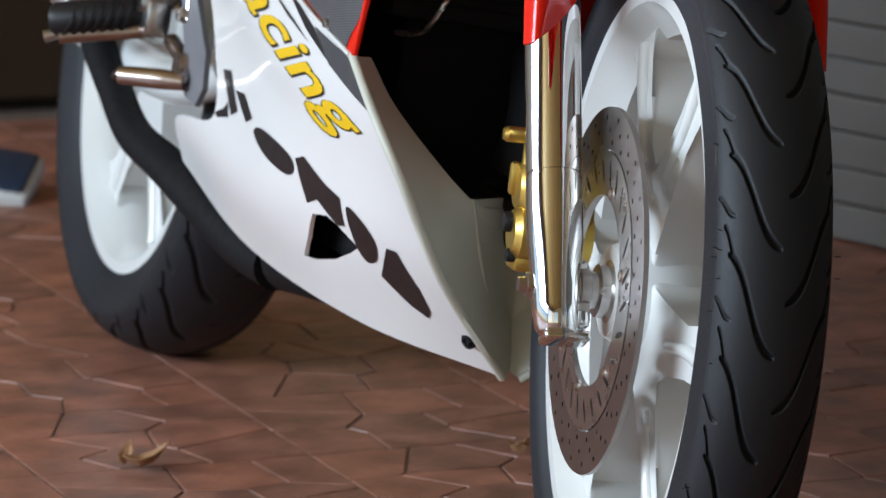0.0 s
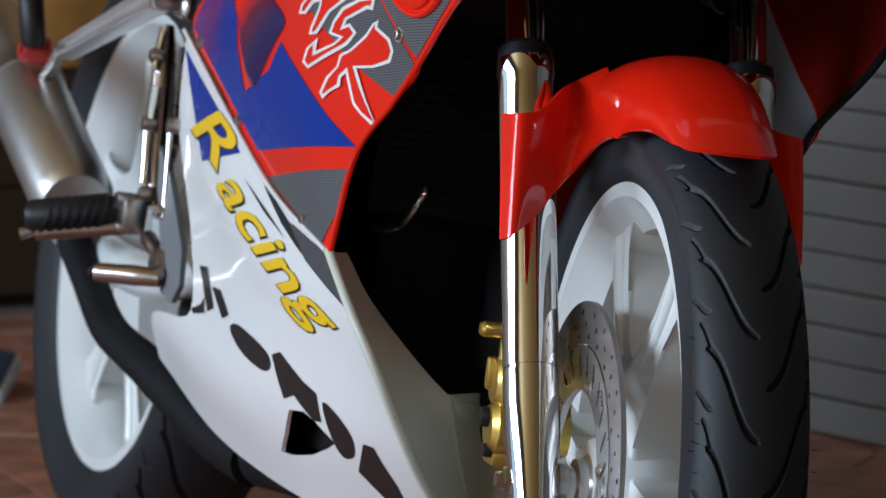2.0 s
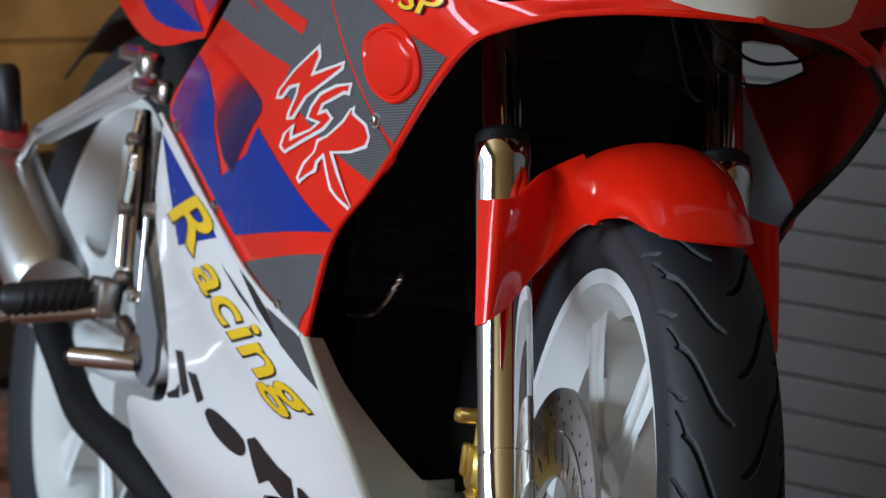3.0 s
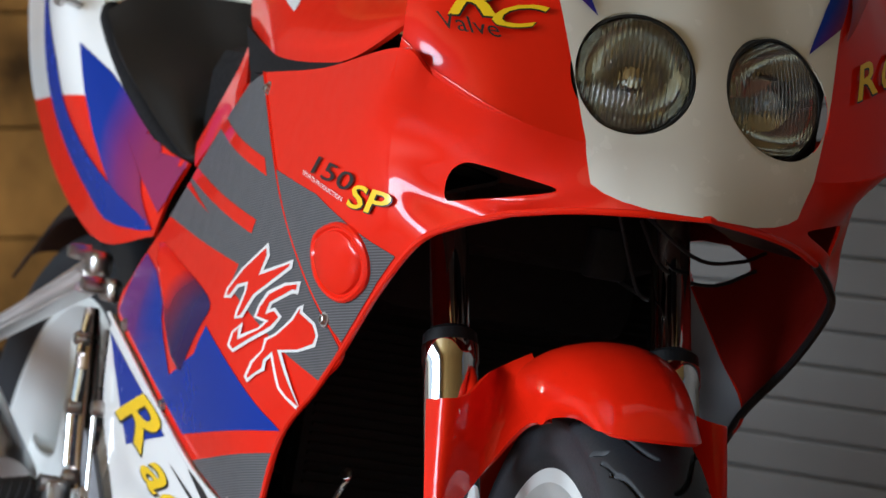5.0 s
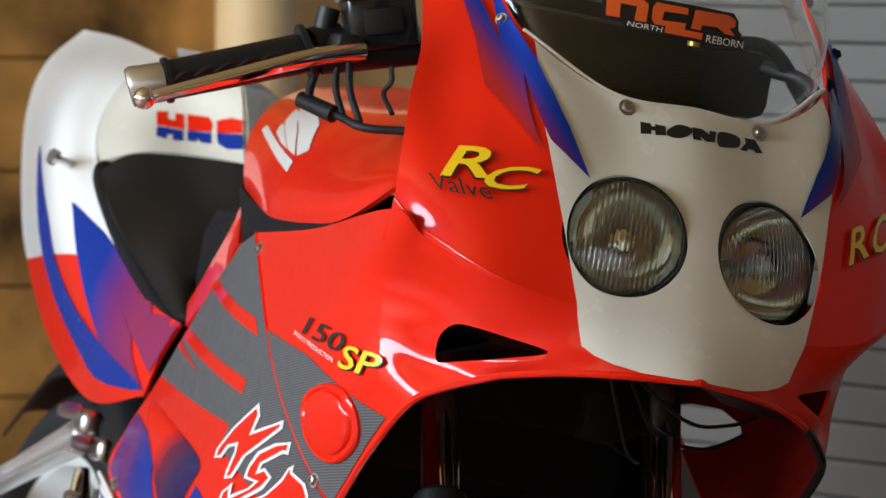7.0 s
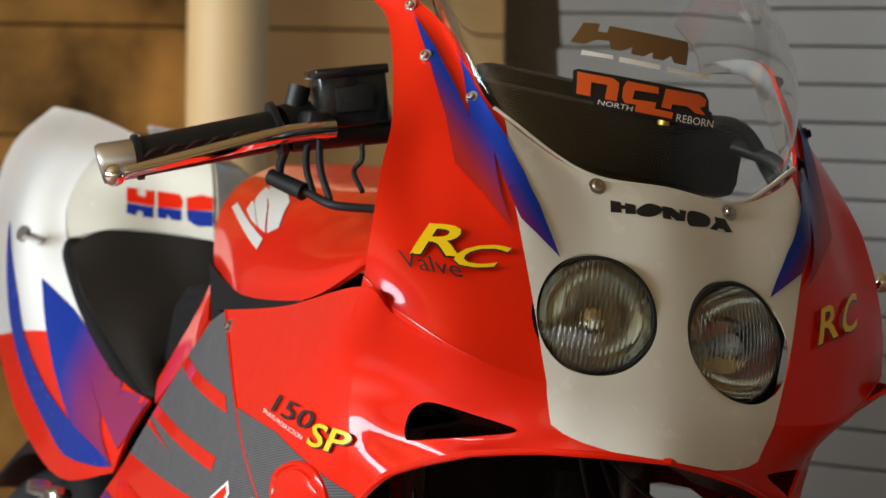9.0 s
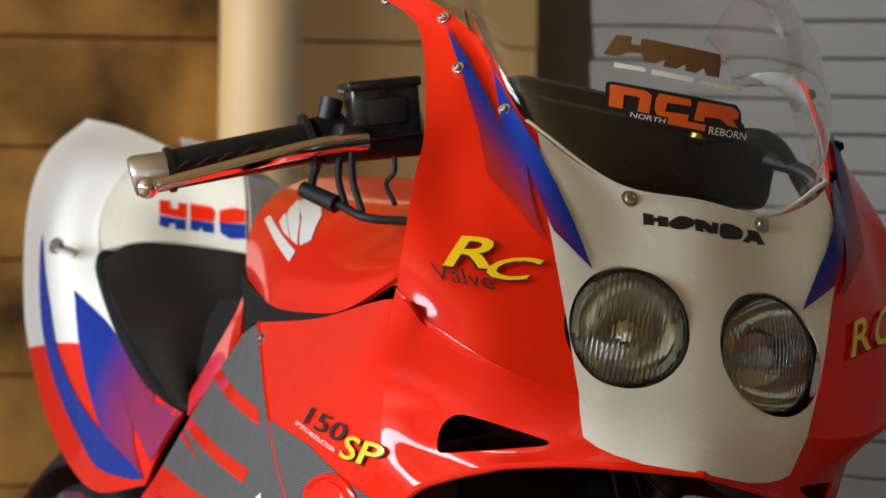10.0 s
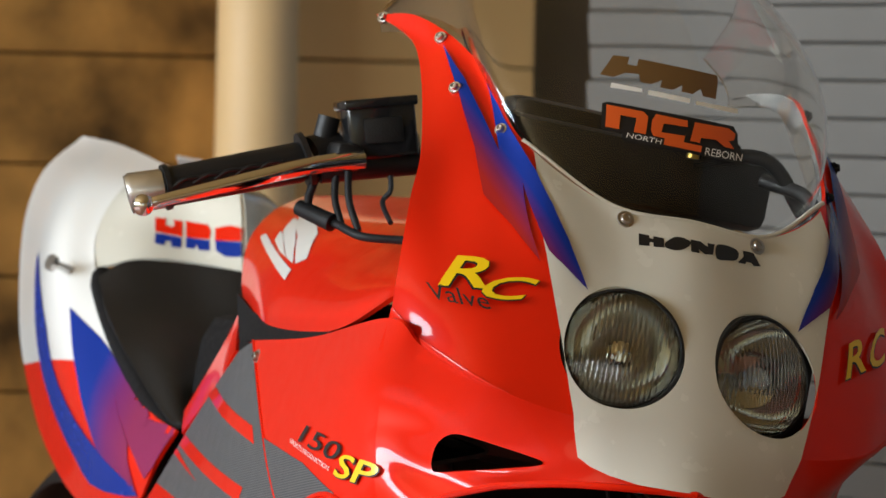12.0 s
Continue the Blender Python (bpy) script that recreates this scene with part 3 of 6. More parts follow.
for k in range(26):
    a = 2 * math.pi * k / 26
    d, t = Vector((math.cos(a), math.sin(a))), Vector((-math.sin(a), math.cos(a)))
    c = d * 0.090 + t * 0.003
    e, f = (d * 0.86 + t * 0.5), (t * 0.86 - d * 0.5)
    slots.append([tuple(c + e * (0.0105 * math.cos(b)) + f * (0.0024 * math.sin(b))) for b in np.linspace(0, 2 * math.pi, 12, endpoint=False)])
carrier = part("disc_carrier", plate(slots, 0.005), STEEL, front_wheel, "slotted steel disc carrier")
carrier.matrix_local = pose(0, -0.0605, 0)
for k in range(6):
    a = 2 * math.pi * k / 6 + 0.3
    b = part("disc_bolt", lathe([(0.0, -0.0006), (0.0022, -0.0006), (0.0026, -0.0018), (0.0042, -0.0016), (0.0048, 0.0), (0.0, 0.0)], "Y", 16, False, (0.0775 * math.cos(a), -0.0605, 0.0775 * math.sin(a))), STEEL, front_wheel)
part("axle_spacer", lathe([(0.0, -0.085), (0.014, -0.085), (0.014, -0.074), (0.0165, -0.073), (0.0165, -0.066), (0.014, -0.065), (0.014, -0.06), (0.02, -0.059), (0.02, -0.052), (0.024, -0.05), (0.0, -0.05)], "Y", 32, False), STEEL, front_wheel, "ribbed steel axle spacer")
part("axle_nut", join(lathe([(0.0, -0.119), (0.006, -0.119), (0.007, -0.113), (0.010, -0.113), (0.011, -0.110), (0.011, -0.105), (0.0, -0.105)], "Y", 6, False), lathe([(0.0, -0.106), (0.014, -0.106), (0.015, -0.104), (0.015, -0.096), (0.0, -0.096)], "Y", 32, False)), STEEL, front_wheel, "steel axle nut and washer")
for s in (-1, 1):
    leg = part("fork_leg", lathe([(0.0, -0.008), (0.014, -0.008), (0.0165, -0.004), (0.018, 0.01), (0.0195, 0.04), (0.0212, 0.062), (0.0216, 0.085), (0.0216, 0.1120), (0.0202, 0.1125), (0.0202, 0.1145), (0.0214, 0.1150), (0.0214, 0.345), (0.0225, 0.348), (0.0225, 0.362), (0.018, 0.366), (0.0, 0.366)], "Z", 64, False), CHROME, bike, "polished chrome fork leg")
    leg.matrix_local = steer @ pose(WHEELBASE + 0.016, -0.0905 if s < 0 else 0.079, R_FRONT - 0.024, 1.2 if s < 0 else 0, -25.5, 0)
    part("fork_tube", lathe([(0.0, 0.35), (0.0155, 0.35), (0.0155, 0.74), (0.0, 0.74)], "Z", 32, False), CHROME, leg, "chrome fork tube")
    part("dust_seal", lathe([(0.0155, 0.363), (0.0215, 0.363), (0.021, 0.372), (0.0165, 0.376)], "Z", 32), PLASTIC, leg, "black rubber dust seal")
    lug = part("axle_lug", join(moved(block((-0.016, -0.010, -0.004), (0.012, 0.010, 0.05), 0.006, 4), Matrix.Translation((-0.006, -0.016 * s, 0.0))), moved(block((-0.012, -0.016, -0.014), (0.012, 0.020, -0.006), 0.003, 3), Matrix.Translation((-0.006, -0.006 * s, 0.0)))), CHROME, leg, "polished axle lug")
    part("pinch_bolt", rod((0.004, -0.024 * s, 0.012), (0.004, -0.002 * s, 0.012), 0.0045), STEEL, lug)
caliper = new("brake_caliper")
caliper.parent = bike
caliper.matrix_local = FRONT_M
caliper["label"] = "gold anodised brake caliper"
rib = lambda x, z, r, lo, hi: lathe([(0.0, lo), (r * 0.75, lo), (r, lo + 0.005), (r, hi), (0.0, hi)], "Y", 32, False, (x, 0, z))
body = part("caliper_body", join(rib(-0.104, 0.060, 0.021, -0.104, -0.045), rib(-0.098, 0.026, 0.021, -0.106, -0.045), block((-0.128, -0.099, 0.018), (-0.080, -0.045, 0.070), 0.006, 3)), GOLD, caliper)
for lo, hi in (((-0.124, -0.096, 0.074), (-0.092, -0.088, 0.096)), ((-0.118, -0.108, 0.052), (-0.108, -0.100, 0.078)), ((-0.122, -0.102, -0.004), (-0.090, -0.06, 0.010))):
    part("bracket", block(lo, hi, 0.003), GOLD, body)
part("piston_cap", lathe([(0.0, -0.112), (0.0068, -0.112), (0.008, -0.110), (0.008, -0.104), (0.0, -0.104)], "Y", 24, False, (-0.100, 0, 0.033)), PLASTIC, body, "black rubber cap")
part("piston_cap", lathe([(0.0, -0.108), (0.0045, -0.108), (0.0055, -0.106), (0.0055, -0.098), (0.0, -0.098)], "Y", 20, False, (-0.096, 0, 0.008)), PLASTIC, body, "small black rubber cap")
part("hose_bolt", join(rod((-0.10, -0.1165, 0.100), (-0.10, -0.080, 0.100), 0.0062), rod((-0.10, -0.1195, 0.100), (-0.10, -0.1165, 0.100), 0.0045, 0.0062), rod((-0.102, -0.096, 0.075), (-0.102, -0.096, 0.1), 0.0062)), GOLD, body, "gold brake hose bolt")

# front fender, turned with the fork
def fender():
    rows = []
    for a in np.radians(np.linspace(-62, 29, 30)):
        low = max(0.264, 0.262 / math.cos(max(a, 0)))
        wide = 1 - 0.2 * max(0, math.degrees(a) / 29) ** 2
        sec = []
        for y, k in ((-0.066, 0), (-0.067, 0.33), (-0.062, 0.6), (-0.046, 0.84), (-0.022, 0.97), (0, 1), (0.022, 0.97), (0.046, 0.84), (0.062, 0.6), (0.067, 0.33), (0.066, 0)):
            r = low + (0.327 - low) * k
            swept = a + (max(0, a) / radians(29)) ** 2 * (math.acos(min(1, 0.2715 / r)) - radians(29))
            sec.append(tuple(Vector((math.sin(swept), 0, math.cos(swept))) * r + Vector((0, y * wide * (0.96 if y < 0 else 0.74 - 0.30 * max(0, math.degrees(a) / 29)), 0))))
        rows.append(sec)
    return shell(surface(rows, 50, 60), 0.003, -1)


guard = part("front_fender", fender(), RED, bike, "glossy red front fender")
guard.matrix_local = FRONT_M
EAR = [
    [(-0.052, -0.133, 0.268), (-0.023, -0.135, 0.221), (-0.005, -0.135, 0.178)],
    [(-0.019, -0.128, 0.272), (-0.004, -0.128, 0.228), (0.008, -0.128, 0.184)],
    [(-0.027, -0.108, 0.276), (-0.015, -0.108, 0.241), (-0.007, -0.108, 0.199)],
    [(-0.070, -0.082, 0.291), (-0.041, -0.085, 0.258), (-0.021, -0.085, 0.228)],
    [(-0.098, -0.064, 0.297), (-0.047, -0.066, 0.276), (-0.012, -0.066, 0.257)],
    [(-0.098, -0.044, 0.308), (-0.009, -0.056, 0.290), (0.030, -0.058, 0.266)],
]
ear = part("fender_bracket", shell(surface(EAR, 20, 30), 0.003, 1), RED, guard)
ear_l = part("fender_bracket", shell(surface([[(x - 0.012, -y - 0.032, z) for x, y, z in r] for r in EAR], 20, 30), 0.003, -1), RED, guard)


def screw(parent, place, normal, r=0.0055, mat=None, name="screw"):
    """A domed socket screw whose head looks along normal."""
    bm = join(lathe([(0.0, 0.0025), (r * 0.45, 0.0025), (r * 0.5, 0.0038), (r * 0.8, 0.0036), (r, 0.002), (r, -0.002), (0.0, -0.002)], "Z", 20, False), lathe([(0.0, 0.0006), (r * 1.45, 0.0006), (r * 1.5, 0.0), (r * 1.5, -0.002), (0, -0.002)], "Z", 20, False))
    moved(bm, Matrix.Translation(place) @ Vector(normal).to_track_quat("Z", "Y").to_matrix().to_4x4())
    return part(name, bm, mat or STEEL, parent)


# headlights
GLASS = bpy.data.materials.new("clear_glass")
GLASS.use_nodes = True
g = GLASS.node_tree.nodes["Principled BSDF"]
g.inputs["Transmission Weight"].default_value, g.inputs["Roughness"].default_value, g.inputs["IOR"].default_value = 1.0, 0.02, 1.45
g.inputs["Base Color"].default_value = (0.80, 0.81, 0.79, 1)
SCREEN = bpy.data.materials.new("tinted_acrylic")
SCREEN.use_nodes = True
g = SCREEN.node_tree.nodes["Principled BSDF"]
g.inputs["Transmission Weight"].default_value, g.inputs["Roughness"].default_value, g.inputs["IOR"].default_value = 1.0, 0.01, 1.4
g.inputs["Base Color"].default_value = (0.93, 0.93, 0.92, 1)
NOSE_WHITE = [(-0.1262, 0.9570), (-0.1228, 0.9036), (-0.1167, 0.8769), (-0.1064, 0.8233), (-0.0967, 0.7794), (-0.0902, 0.7535), (-0.0835, 0.7323), (-0.0746, 0.7273), (-0.0609, 0.7231), (-0.0417, 0.7204), (-0.0205, 0.7205)]
LAMP_R = 0.0452
LAMP_POSE = {s: pose(1.3500, 0.0575 * s, 0.816, 0, -13, 17 * s) for s in (-1, 1)}


def lens():
    n, m = 220, 60
    bm = bmesh.new()
    sheets = []
    for back in (0, 1):
        g = []
        for i in range(m + 1):
            r = LAMP_R * i / m
            ring = []
            for k in range(n):
                a = 2 * math.pi * k / n
                y, z = r * math.cos(a), r * math.sin(a)
                x = 0.011 * (1 - (r / LAMP_R) ** 2) - 0.0035 * back
                if back:
                    x += 0.00028 * math.cos(2 * math.pi * y / 0.0038) * min(1, (LAMP_R - r) / 0.006)
                ring.append(bm.verts.new((x, y, z)))
                if i == 0:
                    break
            g.append(ring)
        sheets.append(g)
    for g in sheets:
        for k in range(n):
            bm.faces.new((g[0][0], g[1][k], g[1][(k + 1) % n]))
        for i in range(1, m):
            for k in range(n):
                bm.faces.new((g[i][k], g[i + 1][k], g[i + 1][(k + 1) % n], g[i][(k + 1) % n]))
    for k in range(n):
        bm.faces.new((sheets[0][m][k], sheets[1][m][k], sheets[1][m][(k + 1) % n], sheets[0][m][(k + 1) % n]))
    return bm


for s in (-1, 1):
    M = LAMP_POSE[s]
    for o in (flank_r, flank_l):
        if (o is flank_r) == (s < 0):
            cut(o, moved(lathe([(0.0, -0.08), (LAMP_R + 0.0024, -0.08), (LAMP_R + 0.0024, 0.08), (0.0, 0.08)], "X", 64, False), M))
    rim = flank_r if s < 0 else flank_l
    rim.data.materials.append(CREAM)
    for f in rim.data.polygons:
        if f.center.z < 0.90 and abs(f.center.y) < np.interp(f.center.z, *zip(*[(z, -y - 0.005) for y, z in NOSE_WHITE[1:7][::-1]])):
            f.material_index = len(rim.data.materials) - 1
    lamp = part("headlight", lathe([(LAMP_R + 0.0016, -0.035), (LAMP_R + 0.0016, 0.0), (LAMP_R - 0.0004, 0.001), (LAMP_R - 0.0014, -0.001), (LAMP_R - 0.001, -0.004), (LAMP_R - 0.001, -0.035)], "X", 64), PLASTIC, bike, "round headlight with fluted glass")
    lamp.matrix_local = M
    part("lamp_bucket", lathe([(LAMP_R + 0.0018, -0.003), (LAMP_R + 0.0018, -0.058), (0.0, -0.060), (0.0, -0.057), (LAMP_R - 0.0002, -0.055), (LAMP_R - 0.0002, -0.036)], "X", 64), PLASTIC, lamp, "black lamp bucket")
    part("reflector", lathe([(0.006, -0.045), (0.02, -0.040), (0.033, -0.028), (0.041, -0.012), (LAMP_R - 0.002, -0.002), (LAMP_R - 0.002, -0.004), (0.042, -0.014), (0.034, -0.030), (0.02, -0.043), (0.006, -0.048)], "X", 64), MIRROR, lamp, "polished reflector bowl")
    part("bulb", lathe([(0.0, -0.012), (0.005, -0.014), (0.0065, -0.02), (0.0065, -0.04), (0.009, -0.045), (0.0, -0.046)], "X", 20, False), STEEL, lamp)
    part("bulb_shield", lathe([(0.0, -0.004), (0.008, -0.006), (0.010, -0.012), (0.010, -0.016), (0.0, -0.006)], "X", 24, False), CHROME, lamp)
    lz = part("lens", lens(), GLASS, lamp, "fluted clear headlight glass")
    lz.visible_shadow = False

# windscreen
edge = [r[-1] for r in FLANK]
top = [(0.930, -0.135, 1.075), (0.985, -0.130, 1.110), (1.020, -0.112, 1.138), (1.040, -0.082, 1.156), (1.052, -0.043, 1.164), (1.054, 0.0, 1.167)]
SCREEN_ROWS = []
for u in (0.0, 0.2, 0.4, 0.6, 0.8, 1.0):
    row = []
    for (x, y, z), t in zip(edge, top):
        foot, head = Vector((x - 0.009, y * (0.955 if y > -0.13 else 0.925), z - 0.012)), Vector(t)
        way = head - foot
        out_way = Vector((-way.z * -0.7, y * 3.0, -way.x * 0.7)).normalized()
        row.append(tuple(foot + way * u + out_way * (0.14 * way.length * math.sin(math.pi * u ** 0.9))))
    SCREEN_ROWS.append(row)
screen = part("windscreen", shell(surface([r + [(x, -y, z) for x, y, z in r[-2::-1]] for r in SCREEN_ROWS], 90, 50), 0.002, -1), SCREEN, bike, "clear acrylic windscreen")
screen.visible_shadow = False

# dark machinery behind the wheel arch; its near-black colour keeps the opening dark
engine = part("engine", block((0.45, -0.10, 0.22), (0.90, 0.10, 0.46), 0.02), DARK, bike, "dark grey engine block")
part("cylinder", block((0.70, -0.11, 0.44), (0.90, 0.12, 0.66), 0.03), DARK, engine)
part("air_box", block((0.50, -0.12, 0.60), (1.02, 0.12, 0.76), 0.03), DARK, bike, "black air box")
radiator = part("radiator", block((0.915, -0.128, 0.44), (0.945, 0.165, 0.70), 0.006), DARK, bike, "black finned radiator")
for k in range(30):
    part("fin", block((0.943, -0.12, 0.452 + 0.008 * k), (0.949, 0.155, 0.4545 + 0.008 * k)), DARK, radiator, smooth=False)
# black fillers, added to keep the gaps around seat and tank dark
for s in (1, -1):
    part("seat_gap_filler", tube([(x, y * s, z) for x, y, z in ((0.150, -0.116, 0.812), (0.174, -0.121, 0.800), (0.266, -0.126, 0.761), (0.391, -0.127, 0.716), (0.504, -0.127, 0.684), (0.535, -0.124, 0.680))], 0.011, 12, 30), DARK, seat, "black tube filling the gap beside the seat")
part("tank_gap_filler", block((0.78, -0.150, 0.74), (1.13, 0.150, 0.822), 0.02), DARK, bike, "black block filling the gap below the fuel tank")
part("under_seat_filler", join(block((0.10, -0.085, 0.60), (0.60, 0.085, 0.69), 0.02), block((0.42, -0.10, 0.66), (1.12, 0.10, 0.80), 0.03)), DARK, bike, "black blocks filling the space under seat and tank")
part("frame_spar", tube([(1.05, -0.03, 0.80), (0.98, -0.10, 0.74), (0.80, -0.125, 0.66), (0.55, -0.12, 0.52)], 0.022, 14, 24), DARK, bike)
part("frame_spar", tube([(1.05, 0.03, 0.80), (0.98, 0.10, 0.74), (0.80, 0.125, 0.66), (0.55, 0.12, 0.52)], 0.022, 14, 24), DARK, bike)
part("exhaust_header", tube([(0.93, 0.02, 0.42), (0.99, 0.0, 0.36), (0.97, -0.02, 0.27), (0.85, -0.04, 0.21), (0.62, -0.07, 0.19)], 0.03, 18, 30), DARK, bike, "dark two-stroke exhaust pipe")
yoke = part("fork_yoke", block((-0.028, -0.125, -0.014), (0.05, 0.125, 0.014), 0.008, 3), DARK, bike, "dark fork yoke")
yoke.matrix_local = steer @ pose(1.118, 0, 0.735, 0, -25.5, 0)
# black filler, added so that nothing shows through behind the headlights
part("inner_nose", join(block((1.13, -0.14, 0.715), (1.20, 0.14, 0.82), 0.02), block((1.16, -0.15, 0.745), (1.25, 0.15, 0.90), 0.02)), PLASTIC, bike, "black blocks closing the nose behind the headlights")
part("coolant_hook", tube([(0.917, -0.110, 0.425), (0.945, -0.106, 0.428), (0.964, -0.100, 0.437), (0.975, -0.092, 0.462), (0.967, -0.09, 0.469), (0.957, -0.09, 0.463)], 0.0025, 8, 30), STEEL, bike, "bent steel wire clip")
LOOM = [((1.20, 0.03, 0.71), (1.19, 0.06, 0.675), (1.17, 0.11, 0.668), (1.16, 0.15, 0.685)), ((1.21, 0.02, 0.72), (1.20, 0.08, 0.688), (1.17, 0.13, 0.69), (1.15, 0.16, 0.70)), ((1.22, 0.0, 0.72), (1.21, 0.03, 0.66), (1.19, 0.05, 0.65), (1.15, 0.04, 0.66))]
for w in LOOM:
    part("wire", tube(w, 0.0016, 8, 20), RUBBER, bike)
part("connector", block((1.19, -0.01, 0.66), (1.215, 0.02, 0.70), 0.004), DARK, bike)

# rear end: exhaust, footrest, brake pedal, swing arm
part("exhaust_pipe", tube([(0.60, -0.075, 0.18), (0.518, -0.09, 0.189), (0.375, -0.12, 0.226), (0.272, -0.13, 0.243), (0.195, -0.135, 0.278), (0.126, -0.14, 0.315), (0.08, -0.145, 0.36)], [0.024, 0.022, 0.018, 0.017, 0.017, 0.017], 20, 50), DARK, bike, "dark heat-stained exhaust pipe")
silencer = part("silencer", tube([(0.235, -0.172, 0.352), (0.222, -0.172, 0.357), (0.0, -0.174, 0.434)], [0.032, 0.0395, 0.0395], 48), ALU, bike, "brushed aluminium silencer")
part("collar", join(tube([(0.004, -0.174, 0.433), (-0.012, -0.174, 0.4385)], 0.0412, 48), tube([(-0.016, -0.174, 0.440), (-0.024, -0.1745, 0.443)], 0.0405, 48)), STEEL, silencer)
part("end_cap", tube([(-0.02, -0.174, 0.441), (-0.15, -0.177, 0.487), (-0.19, -0.178, 0.501)], [0.035, 0.033, 0.022], 40), ALU, silencer)


POLISHED = material("polished_alloy", (0.88, 0.87, 0.86), 0.36, 1.0, vary=0.05)


def channel(a0, a1, b0, b1):
    """A bar with two polished lips and a sunken web, from its low end (a, top and foot) to its high end (b)."""
    bm = bmesh.new()
    sec = ((0.0, 0.010), (0.02, 0.004), (0.44, -0.010), (0.47, -0.008), (0.50, -0.001), (0.74, -0.001), (0.77, -0.008), (0.96, -0.009), (1.0, -0.005), (1.0, 0.012))
    ends = [[bm.verts.new(Vector(p).lerp(Vector(q), v) + Vector((0, w, 0))) for v, w in sec] for p, q in ((a0, a1), (b0, b1))]
    n = len(sec)
    for i in range(n):
        bm.faces.new((ends[0][i], ends[0][(i + 1) % n], ends[1][(i + 1) % n], ends[1][i]))
    bm.faces.new(ends[0])
    bm.faces.new(ends[1])
    bmesh.ops.bevel(bm, geom=bm.edges[:], offset=0.0012, segments=2, affect="EDGES")
    return bm


hanger = part("silencer_hanger", channel((0.061, -0.160, 0.499), (0.081, -0.166, 0.4775), (0.310, -0.146, 0.586), (0.345, -0.154, 0.550)), POLISHED, bike, "polished alloy silencer hanger")
part("hanger_boss", join(block((0.318, -0.152, 0.566), (0.350, -0.130, 0.590), 0.007, 3), block((0.345, -0.142, 0.546), (0.385, -0.128, 0.568), 0.006, 3)), STEEL, hanger, "dull alloy mounting boss")
for c in ((0.322, -0.160, 0.586), (0.365, -0.155, 0.560)):
    part("hanger_bolt", lathe([(0, -0.008), (0.006, -0.008), (0.0075, 0), (0.0075, 0.012), (0, 0.012)], "Y", 20, False, c), STEEL, hanger)
part("hanger_stay", tube([(0.085, -0.168, 0.490), (0.062, -0.172, 0.462), (0.040, -0.174, 0.445)], [0.007, 0.006, 0.006], 14, 10), STEEL, hanger)
part("damper_bush", join(lathe([(0, -0.014), (0.012, -0.014), (0.014, -0.010), (0.014, 0.012), (0, 0.012)], "Y", 24, False, (0.040, -0.182, 0.480)), lathe([(0.0, -0.017), (0.006, -0.017), (0.006, 0.0), (0, 0.0)], "Y", 20, False, (0.040, -0.182, 0.480))), material("red_damper", (0.35, 0.02, 0.015), 0.4), hanger, "red rubber damper bush")
part("rear_footrest", tube([(0.063, -0.19, 0.484), (0.062, -0.191, 0.490), (0.052, -0.200, 0.540), (0.050, -0.201, 0.546)], [0.009, 0.0125, 0.0125, 0.008], 20), PLASTIC, bike, "folded black passenger footrest")
PEWTER_BAR = material("dull_steel", (0.40, 0.33, 0.29), 0.3, 1.0, vary=0.2, scale=30)
peg = part("footrest", tube([(0.372, -0.165, 0.364), (0.366, -0.18, 0.362), (0.348, -0.242, 0.346), (0.346, -0.247, 0.345)], [0.012, 0.016, 0.016, 0.012], 20), PLASTIC, bike, "ribbed black rubber footrest")
for k in range(7):
    t = 0.1 + 0.125 * k
    c = Vector((0.368, -0.178, 0.3625)).lerp(Vector((0.348, -0.242, 0.346)), t)
    part("rib", moved(lathe([(0.015, -0.002), (0.018, -0.0015), (0.018, 0.0015), (0.015, 0.002)], "Y", 18), Matrix.Translation(c) @ pose(0, 0, 0, -14)), PLASTIC, peg)
part("hero_pin", tube([(0.352, -0.236, 0.335), (0.346, -0.250, 0.329)], [0.004, 0.0055], 12), STEEL, peg, "steel footrest tip")
part("footrest_hinge", join(block((0.365, -0.172, 0.345), (0.40, -0.148, 0.38), 0.006), lathe([(0, -0.012), (0.008, -0.012), (0.008, 0.012), (0, 0.012)], "Y", 16, False, (0.385, -0.165, 0.375))), STEEL, peg)
part("footrest_bar", tube([(0.376, -0.165, 0.350), (0.352, -0.238, 0.332)], 0.0075, 14), PEWTER_BAR, peg)
PEWTER = material("worn_steel", (0.42, 0.36, 0.33), 0.25, 1.0, vary=0.2, scale=30)
pedal = part("brake_pedal", join(tube([(0.40, -0.145, 0.345), (0.445, -0.147, 0.335), (0.470, -0.150, 0.322), (0.476, -0.156, 0.318)], [0.008, 0.007, 0.007, 0.007], 12, 20), lathe([(0, -0.012), (0.013, -0.012), (0.014, -0.010), (0.014, 0.01), (0, 0.01)], "Y", 24, False, (0.455, -0.142, 0.328))), PEWTER, bike, "worn steel brake pedal")
part("pedal_tip", tube([(0.476, -0.150, 0.3175), (0.462, -0.170, 0.316), (0.440, -0.198, 0.3125), (0.438, -0.201, 0.312)], [0.008, 0.0095, 0.0085, 0.006], 16, 16), PEWTER, pedal)
heel = part("heel_plate", moved(plate([[(0.395, 0.430), (0.441, 0.407), (0.513, 0.350), (0.522, 0.318), (0.505, 0.300), (0.467, 0.305), (0.440, 0.350), (0.405, 0.395)]], 0.005), Matrix.Translation((0, -0.146, 0))), material("grey_plastic_guard", (0.16, 0.165, 0.18), 0.45, vary=0.15), bike, "grey heel guard")
